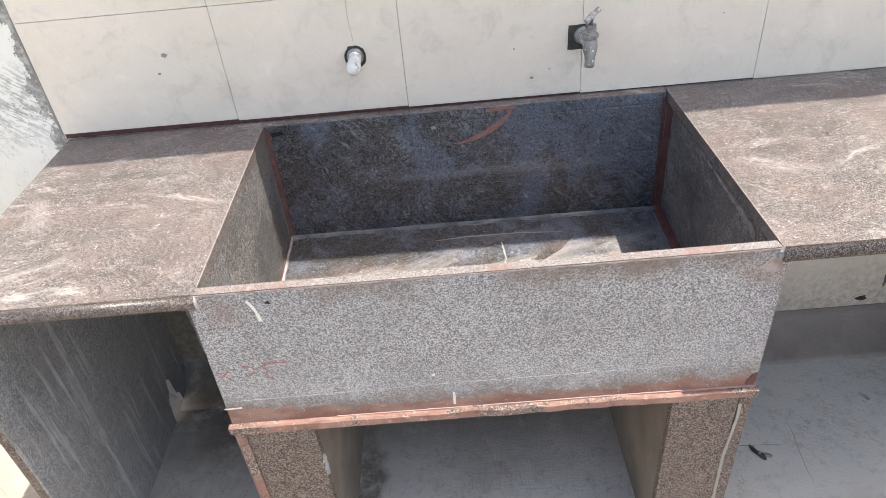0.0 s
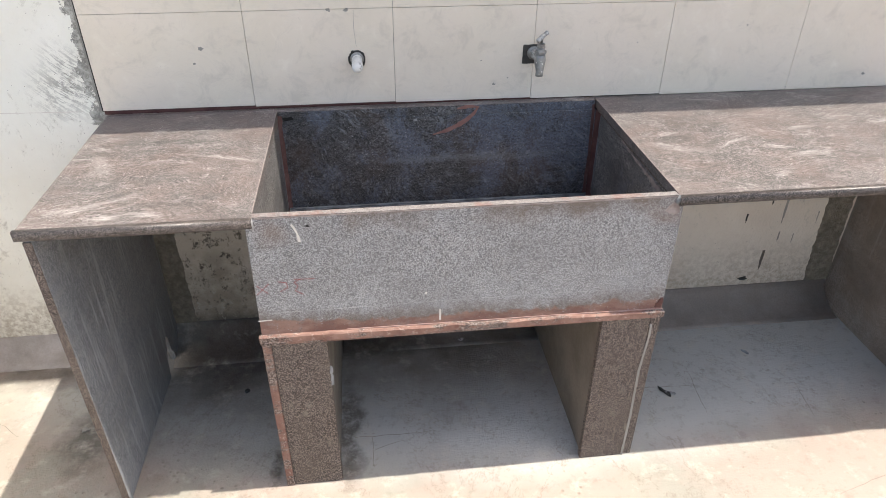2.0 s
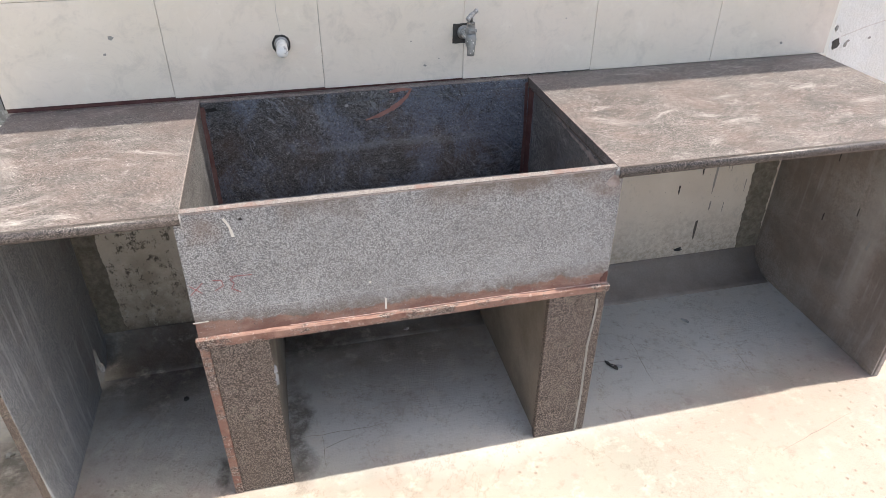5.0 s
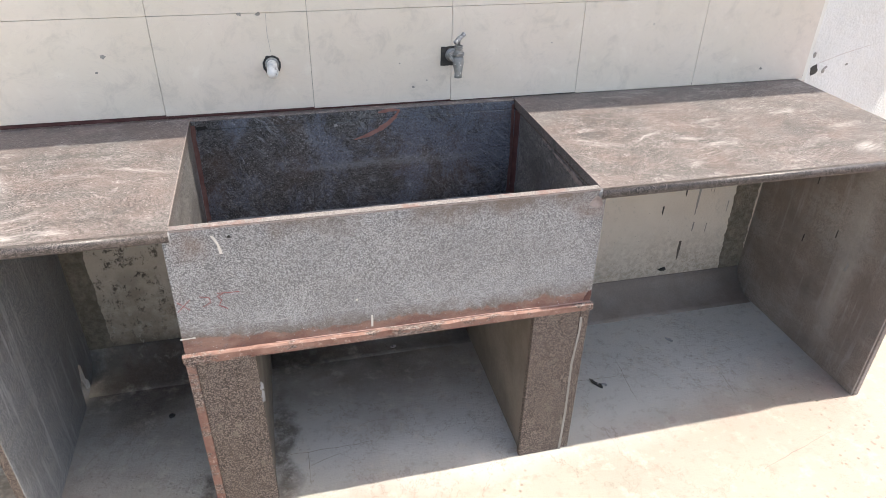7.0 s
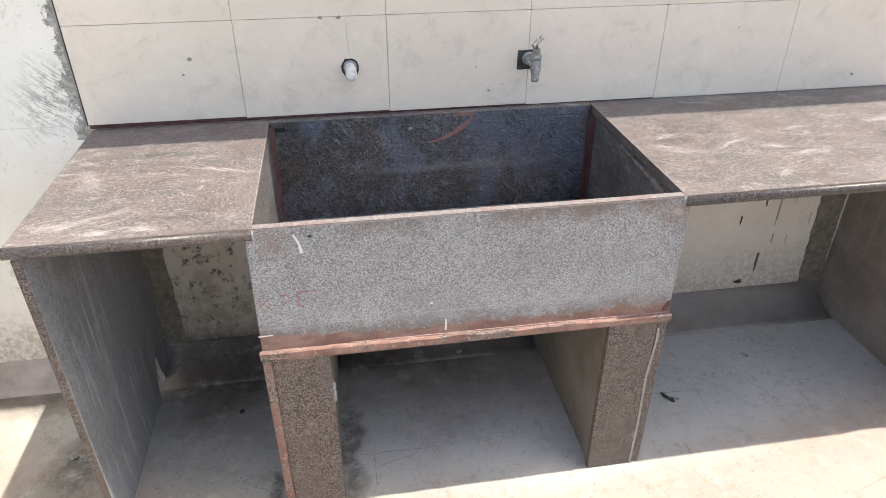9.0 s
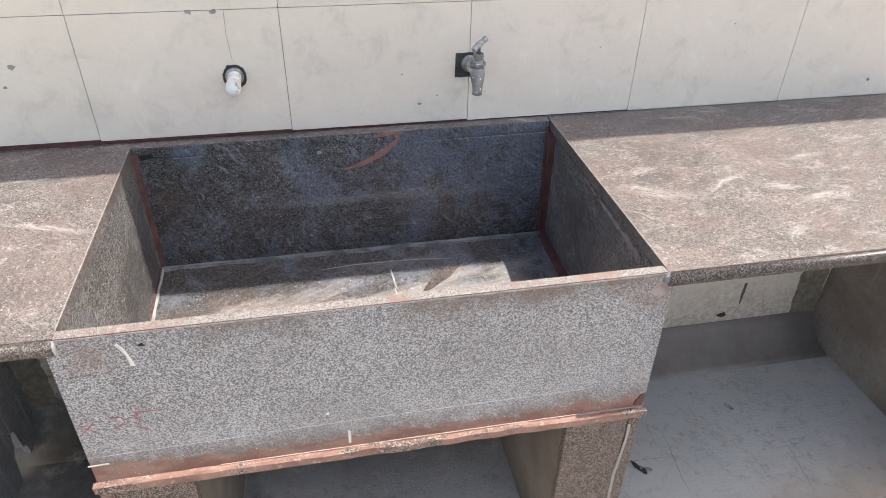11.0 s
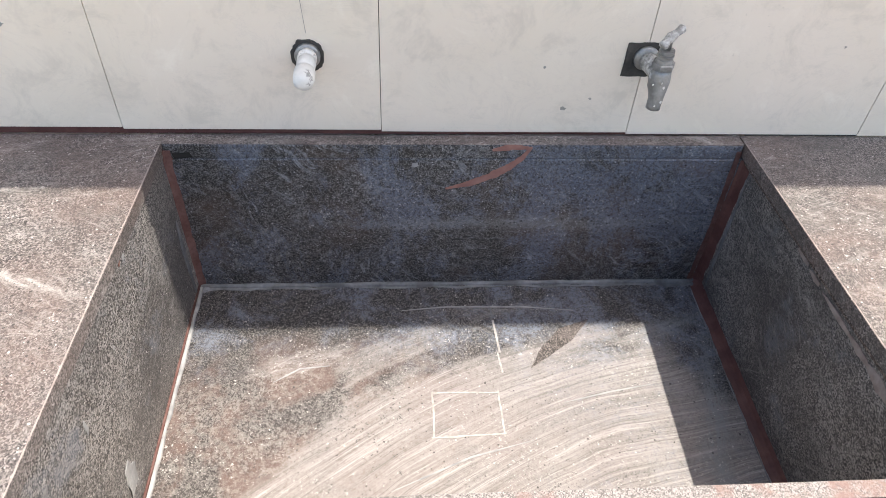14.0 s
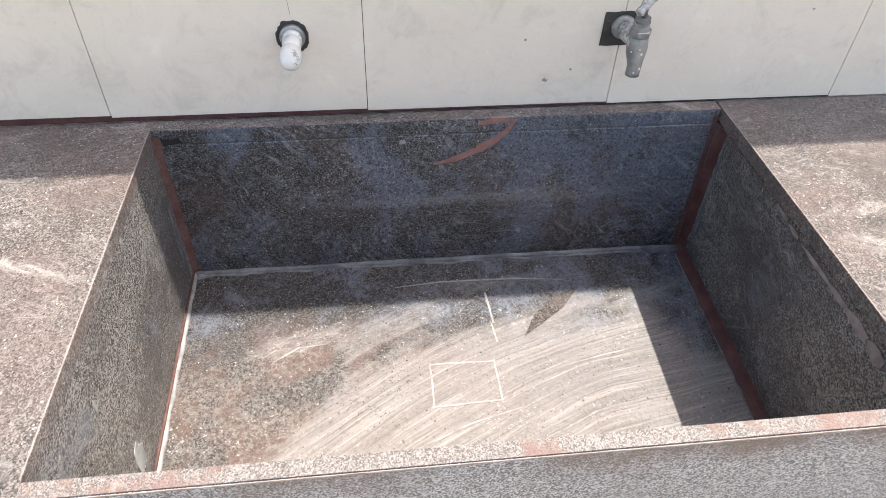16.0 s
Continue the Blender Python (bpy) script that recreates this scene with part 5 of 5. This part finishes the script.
part("chipped_edge", stroke([(1.1942, 1.2), (1.1946, 1.45), (1.194, 1.78)], 0.0013, 0.0003, (0, 0, TOP), (1, 0, 0), (0, 1, 0), 79), M_TORN, counter2)
part("corner_filler", blob((1.1925, 1.184, TOP - 0.013), (0.008, 0.012, 0.014), 0.4), M_PALE, sink)
part("corner_filler", blob((0.2768, 1.176, TOP - 0.012), (0.0022, 0.006, 0.013), 0.4), M_PALE, sink)
part("corner_filler", patch([(0, 0.012), (0.012, 0.004), (0.024, 0.0), (0.034, 0.006), (0.03, 0.022), (0.03, 0.034), (0.016, 0.03), (0.006, 0.022)], 0.001, (1.165, 1.178, TOP - 0.048), U, Z, 4, 0.0014, 3), M_TORN, sink)
# red brush mark on the back, scratches and chalk dabs
IN_Y = 1.770
part("paint_mark", stroke([(0.845, 0.829), (0.832, 0.808), (0.812, 0.79), (0.785, 0.773), (0.752, 0.758), (0.712, 0.747)], 0.014, 0.0006, (0, IN_Y, 0), U, Z, 1, True), M_MARK, sink, "faded red brush mark")
part("paint_mark", stroke([(0.843, 0.827), (0.815, 0.829), (0.783, 0.823)], 0.011, 0.0008, (0, IN_Y, 0), U, Z, 2, True), M_MARK, sink)
part("paint_dab", patch([(0, 0), (0.012, 0.002), (0.01, 0.009), (0.002, 0.008)], 0.0007, (0.655, IN_Y, 0.79), U, Z, 2, 0.001, 2), M_PALE, sink)
part("paint_dab", patch([(0, 0), (0.028, 0.003), (0.026, 0.012), (0.0, 0.01)], 0.0007, (0.29, IN_Y, 0.806), U, Z, 2, 0.001, 2), M_HOLE, sink)
smear = [(0, 0), (0.03, 0.004), (0.034, 0.03), (0.024, 0.055), (0.008, 0.045)]
part("cement_smear", patch(smear, 0.0008, (LX, 1.352, floor_z(1.37) + 0.045), (0, 1, 0), (0, 0, 1), 5, 0.003, 7), M_PALE, sink)
FY = 1.178
part("filler_blot", patch([(0, 0), (0.018, -0.004), (0.02, 0.03), (0.012, 0.024), (0.006, 0.014)], 0.001, (1.187, FY, 0.528), U, Z, 4, 0.002, 6), M_DKRED, sink, "dark red blot at the corner")
part("stone_chip_mark", patch([(0, 0), (0.006, 0.001), (0.005, 0.007), (-0.001, 0.005)], 0.0006, (0.385, FY, 0.805), U, Z, 3, 0.001, 8), M_HOLE, sink)
for i, (y, z, w, h, m_) in enumerate(((1.338, 0.725, 0.006, 0.024, M_PALE), (1.535, 0.805, 0.007, 0.022, M_MARK), (1.548, 0.8, 0.008, 0.012, M_PALE), (1.45, 0.74, 0.004, 0.006, M_PALE), (1.5, 0.7, 0.003, 0.005, M_PALE))):
    part("mortar_fleck", patch([(0, 0), (w, h * 0.2), (w * 0.8, h), (w * 0.1, h * 0.8)], 0.0009, (LX, y, z), (0, 1, 0), (0, 0, 1), 3, w * 0.15, 90 + i), m_, sink)
part("chalk_dab", patch([(0, 0), (0.006, 0.0), (0.001, 0.026), (-0.008, 0.045), (-0.012, 0.042), (-0.002, 0.022)], 0.0006, (0.365, FY, 0.77), U, Z, 2, 0.0006, 1), M_DAB, sink)
part("chalk_dab", patch([(0, 0), (0.004, 0), (0.005, 0.03), (0.0, 0.032)], 0.0006, (0.664, FY, 0.535), U, Z, 2, 0.0006, 1), M_DAB, sink)
part("chalk_dab", patch([(0, 0), (0.003, 0), (0.003, 0.022), (0.0, 0.02)], 0.0006, (0.485, FY, 0.568), U, Z, 2, 0.0004, 1), M_PALE, sink)
part("chalk_dab", patch([(0, 0), (0.003, 0), (0.004, 0.006), (-0.002, 0.005)], 0.0006, (0.633, FY, 0.612), U, Z, 2, 0.0004, 1), M_DAB, sink)
part("pencil_line", stroke([(0.26, 0.586), (0.7, 0.5905), (1.2, 0.588)], 0.0008, 0.0004, (0, FY, 0), U, Z, 3), M_PALE, sink)
part("pencil_line", stroke([(0.253, 0.567), (0.285, 0.568)], 0.003, 0.0004, (0, FY, 0), U, Z, 3), M_DAB, sink)
for i, pts in enumerate(([(0.262, 0.64), (0.29, 0.668)], [(0.264, 0.664), (0.286, 0.642)], [(0.31, 0.672), (0.328, 0.668), (0.33, 0.655), (0.312, 0.645)], [(0.36, 0.676), (0.345, 0.668), (0.352, 0.658), (0.345, 0.645), (0.362, 0.634)], [(0.345, 0.676), (0.39, 0.674)])):
    part("crayon_stroke", stroke(pts, 0.0016, 0.0004, (0, FY, 0), U, Z, i), M_CRAYON, sink, "thin red crayon stroke")

# ---- capped pipe ----
cap = thing("capped_pipe", (0.507, TILE_Y, 0.968), "white capped water pipe stub in a rough black hole", "pipe")
rng = random.Random(3)
ring = [((0.022 + 0.004 * rng.random()) * math.cos(a * math.pi / 12), (0.023 + 0.005 * rng.random()) * math.sin(a * math.pi / 12)) for a in range(24)]
part("hole_patch", patch(ring, 0.0012, (0.507, TILE_Y, 0.966), U, Z, 2, 0.0012, 3), M_DARKCEM, cap, "black rough mortar round the pipe")
part("collar", turned([(0, 0.018), (0.006, 0.0185), (0.008, 0.0172), (0.008, 0.0135)], (0.507, TILE_Y - 0.001, 0.968), (0, -1, 0)), M_METAL, cap, "grey metal collar", True)
part("nipple", turned([(0, 0.0135), (0.010, 0.0138), (0.011, 0.0125), (0.015, 0.0125), (0.016, 0.0135), (0.026, 0.0135), (0.044, 0.013)], (0.507, TILE_Y - 0.006, 0.968), (0, -1, -0.05)), M_PVC, cap, "", True)
part("cap", turned([(0, 0.0128), (0.002, 0.0148), (0.018, 0.015), (0.027, 0.0138), (0.032, 0.0102), (0.034, 0.004)], (0.507, TILE_Y - 0.046, 0.966), (0, -1, -0.05)), M_PVC, cap, "rounded white plastic cap", True)

# ---- tap ----
tap = thing("tap", (1.0, TILE_Y, 0.968), "dull metal bib tap with paint spots, black mortar behind", "tap")
part("hole_patch", patch([(-0.031, -0.027), (0.016, -0.027), (0.018, 0.027), (-0.03, 0.026)], 0.0012, (1.0, TILE_Y, 0.966), U, Z, 10, 0.0006, 8), M_DARKCEM, tap, "square black mortar patch")
part("flange", turned([(0, 0.018), (0.004, 0.019), (0.007, 0.017), (0.009, 0.0115)], (1.0, TILE_Y - 0.001, 0.97), (0, -1, 0)), M_METAL, tap, "", True)
part("inlet", turned([(0, 0.0115), (0.006, 0.0115), (0.008, 0.0135), (0.02, 0.0125), (0.034, 0.012), (0.05, 0.0135)], (1.0, TILE_Y - 0.008, 0.97), (0.08, -1, -0.03)), M_WORN, tap, "paint-daubed inlet", True)
TX, TY = 1.006, TILE_Y - 0.054
part("body", tube([(TX, TY, 0.982), (TX, TY - 0.0005, 0.974), (TX, TY - 0.001, 0.964), (TX - 0.0005, TY - 0.003, 0.954), (TX - 0.001, TY - 0.008, 0.945), (TX - 0.0015, TY - 0.0105, 0.937), (TX - 0.002, TY - 0.011, 0.929), (TX - 0.002, TY - 0.011, 0.924)], [0.0125, 0.0145, 0.0155, 0.0145, 0.0118, 0.0106, 0.0102, 0.0106], 20), M_METAL, tap, "", True)
# flat disc, painted near-black for the shade inside the spout
part("mouth", turned([(0, 0.0082), (0.0006, 0.0086)], (TX - 0.002, TY - 0.011, 0.9236), (0, 0, 1), 16), M_HOLE, tap, "near-black disc standing in for the open mouth of the spout")
part("hex_nut", turned([(0, 0.0155), (0.001, 0.0168), (0.0085, 0.0168), (0.0095, 0.0155)], (TX, TY, 0.981), (0, 0, 1), 6), M_METAL, tap)
part("bonnet", turned([(0, 0.0125), (0.005, 0.0118), (0.006, 0.0102), (0.0085, 0.0102), (0.009, 0.0118), (0.0115, 0.0118), (0.012, 0.0098), (0.0145, 0.0098), (0.015, 0.0112), (0.018, 0.0108), (0.0185, 0.007)], (TX, TY, 0.9905), (0, 0, 1), 18), M_METAL, tap)
part("spindle", turned([(0, 0.0045), (0.012, 0.0045), (0.016, 0.0062), (0.022, 0.0062)], (TX, TY, 1.0085), (0, 0, 1), 12), M_METAL, tap, "", True)
part("handle", tube([(TX - 0.0135, TY - 0.0125, 1.0185), (TX - 0.012, TY - 0.011, 1.0195), (TX - 0.006, TY - 0.005, 1.0235), (TX, TY, 1.0265), (TX + 0.008, TY + 0.004, 1.031), (TX + 0.0165, TY + 0.008, 1.036), (TX + 0.0185, TY + 0.009, 1.037)], [0.004, 0.0068, 0.0056, 0.0072, 0.0054, 0.0064, 0.004], 14), M_WORN, tap, "worn tee handle flecked with white paint", True)
for i, (a, dz, sz) in enumerate(((-1.3, 0.958, 0.002), (-1.9, 0.951, 0.0014), (-0.9, 0.949, 0.0012), (-1.6, 0.966, 0.0014), (-2.4, 0.961, 0.0012), (-1.2, 0.938, 0.0016), (-1.9, 0.932, 0.0012))):
    low = dz < 0.944
    rr, cy = (0.0106, TY - 0.0103) if low else (0.0146, TY - 0.002)
    part("paint_spot", blob((TX - 0.001 + rr * math.cos(a), cy + rr * math.sin(a), dz), (sz, 0.001, sz * 1.4), 0.5, sub=1), M_PVC, tap)

# ---- pipe on the parapet ----
pp = thing("water_pipe", (-0.79, 1.3, 0.27), "whitewashed water pipe with a lever valve on the parapet", "pipe")
part("pipe", tube([(-0.835, 1.80, 0.262), (-0.80, 1.765, 0.27), (-0.79, 1.71, 0.272), (-0.79, 1.56, 0.258), (-0.79, 1.3, 0.25), (-0.785, 1.08, 0.252), (-0.78, 0.6, 0.255), (-0.78, -1.5, 0.262)], 0.0145, 14), M_PVC, pp, "", True)
part("valve", turned([(0, 0.0148), (0.004, 0.019), (0.016, 0.0195), (0.019, 0.016), (0.045, 0.0168), (0.048, 0.0195), (0.06, 0.019), (0.064, 0.0148)], (-0.79, 1.645, 0.266), (0, -1, -0.1)), M_PVC, pp, "", True)
part("lever", tube([(-0.785, 1.612, 0.27), (-0.765, 1.614, 0.276), (-0.752, 1.624, 0.268), (-0.742, 1.642, 0.244), (-0.738, 1.654, 0.215)], [0.006, 0.0055, 0.0048, 0.0055, 0.006], 8), M_PVC, pp, "", True)
part("chase", stroke([(1.74, 0.312), (1.70, 0.316), (1.6, 0.318), (1.5, 0.31), (1.4, 0.318), (1.3, 0.345), (1.2, 0.36)], 0.03, 0.005, (-0.844, 0, 0), (0, 1, 0), (0, 0, 1), 44), M_COVE, pp, "rough cement daubed along the pipe")
drain = thing("drain_hole", (-0.85, 1.715, 0.03), "dark round drain hole at the foot of the parapet", "drain")
part("mortar", blob((-0.825, 1.67, -0.012), (0.066, 0.10, 0.07), 0.2), M_COVE, drain, "", True)
# solid lump, coloured near-black to stand in for the shaded hole
part("dark_plug", blob((-0.781, 1.636, 0.004), (0.03, 0.032, 0.032), 0.12), M_HOLE, drain, "", True)


def parapet_cove():
    """Rounded cement fillet between parapet and floor."""
    bm, rows = bmesh.new(), []
    for i in range(90):
        y = -2.0 + 3.74 * i / 89
        run = 0.085 + 0.03 * noise.noise(Vector((y * 3, 1, 0)))
        up = 0.10 + 0.03 * noise.noise(Vector((y * 2.5, 4, 0)))
        row = []
        for k in range(7):
            a = k / 6 * math.pi / 2
            row.append(bm.verts.new((-0.860 + run * (1 - math.sin(a)) if k < 6 else -0.862, y, up * (1 - math.cos(a)) - 0.001)))
        row.append(bm.verts.new((-0.88, y, -0.001)))
        rows.append(row)
    for r, s in zip(rows, rows[1:]):
        for k in range(8):
            bm.faces.new((r[k], r[(k + 1) % 8], s[(k + 1) % 8], s[k]))
    bm.faces.new(rows[0]), bm.faces.new(rows[-1])
    return bm


single("trim_cove", parapet_cove(), M_COVE, "uneven cement fillet along the foot of the parapet", "skirting", "structure", True)
stone_a = single("stone_chip", blob((-0.79, 1.16, 0.012), (0.012, 0.01, 0.014), 0.7), M_SKIRT, "small brown stone chip against the parapet", "stone")

# ---- door mat beyond the wall end ----
mat_c = Vector((3.85, 2.33, 0.037))
doormat = thing("doormat", mat_c, "woven rag doormat in red and cream, frayed at the ends", "mat")
ang = radians(103.9)
cu, cv = Vector((math.cos(ang), math.sin(ang), 0)), Vector((-math.sin(ang), math.cos(ang), 0))
M_RAG = [plain("rag_" + n_, c, tuple(k * 0.7 for k in c), 60, 0.95, 0.6, 0.004) for n_, c in (("cream", (0.42, 0.38, 0.3)), ("red", (0.24, 0.12, 0.1)), ("dark", (0.06, 0.06, 0.08)), ("ochre", (0.5, 0.36, 0.08)), ("rose", (0.34, 0.23, 0.2)))]
rng = random.Random(11)
for k in range(13):
    off = 0.12 - 0.02 * k
    ln = 0.33 + rng.uniform(-0.012, 0.012)
    pts = [mat_c + cu * (ln * (j / 10 - 0.5)) + cv * (off + rng.uniform(-0.003, 0.003)) + Vector((0, 0, 0.010 + 0.003 * ((j + k) % 2))) for j in range(11)]
    part("rag_strip", tube(pts, 0.0105, 6), M_RAG[2 if k > 11 else 3 if k > 10 else rng.choice((0, 0, 1, 4, 4, 1))], doormat, "", True)

# ---- scraps on the floor ----
def scrap(x, y, l, w, turn, mat_, label, cat, z=0.0, seed=0):
    rng = random.Random(seed)
    a = radians(turn)
    u, v = Vector((math.cos(a), math.sin(a), 0)), Vector((-math.sin(a), math.cos(a), 0))
    out = [(-l / 2, -w * 0.2), (-l * 0.1, -w / 2), (l * 0.4, -w * 0.3), (l / 2, w * 0.1), (l * 0.15, w / 2), (-l * 0.35, w * 0.3)]
    bm = patch(out, 0.004, (x, y, z + 0.001), u, v, 2, w * 0.12, seed)
    for q in bm.verts:
        q.co.z += 0.012 * abs(noise.noise(q.co * 40))
    single("scrap", bm, mat_, label, cat)


scrap(1.405, 1.40, 0.05, 0.012, -60, M_DARKCEM, "dark torn scrap lying on the cement floor", "debris", seed=1)
scrap(1.42, 1.392, 0.035, 0.012, -20, M_PALE, "pale mortar flake on the cement floor", "debris", seed=2)
scrap(-0.35, 1.44, 0.022, 0.016, 30, M_CEMENT, "flat grey pebble on the terrace floor", "pebble", seed=3)
scrap(-0.31, 1.43, 0.024, 0.016, 70, M_CEMENT, "flat grey pebble on the terrace floor", "pebble", seed=4)
scrap(0.80, 1.72, 0.02, 0.012, 10, M_PALE, "pale mortar crumb under the basin", "debris", seed=5)
scrap(0.10, 1.55, 0.016, 0.012, 10, M_DARKCEM, "dark pebble under the worktop", "pebble", seed=6)
scrap(1.75, 1.55, 0.03, 0.004, -60, M_PALE, "pale splinter on the cement floor", "debris", seed=7)



fl = bpy.data.objects["floor"]
for i, pts in enumerate(([(0.42, 1.325), (0.56, 1.323), (0.66, 1.325)], [(0.485, 1.21), (0.487, 1.325)], [(0.49, 1.27), (0.53, 1.29), (0.58, 1.30)], [(1.5, 1.3), (1.52, 1.5)], [(1.25, 1.43), (1.5, 1.42)], [(1.82, 1.25), (1.84, 1.40)], [(-0.62, 1.5), (-0.54, 1.44)], [(1.72, 0.98), (1.9, 1.03), (2.02, 1.06)])):
    part("hairline_joint", stroke(crooked(pts, i), 0.0011, 0.0004, (0, 0, 0), (1, 0, 0), (0, 1, 0), 60 + i, True), M_CORE, fl)
fr2 = bpy.data.objects["floor_raised"]
for i, pts in enumerate(([(2.62, 1.2), (3.4, 1.5), (4.4, 1.9)], [(2.6, 0.7), (3.6, 1.05), (4.6, 1.4)], [(3.1, 1.37), (2.95, 1.75), (2.8, 2.0)], [(3.55, 1.05), (3.35, 1.48)], [(3.9, 1.7), (3.75, 2.1)])):
    part("hairline_joint", stroke(crooked(pts, 20 + i, 0.01), 0.0045, 0.0006, (0, 0, 0.036), (1, 0, 0), (0, 1, 0), 80 + i), M_CEMENT, fr2)
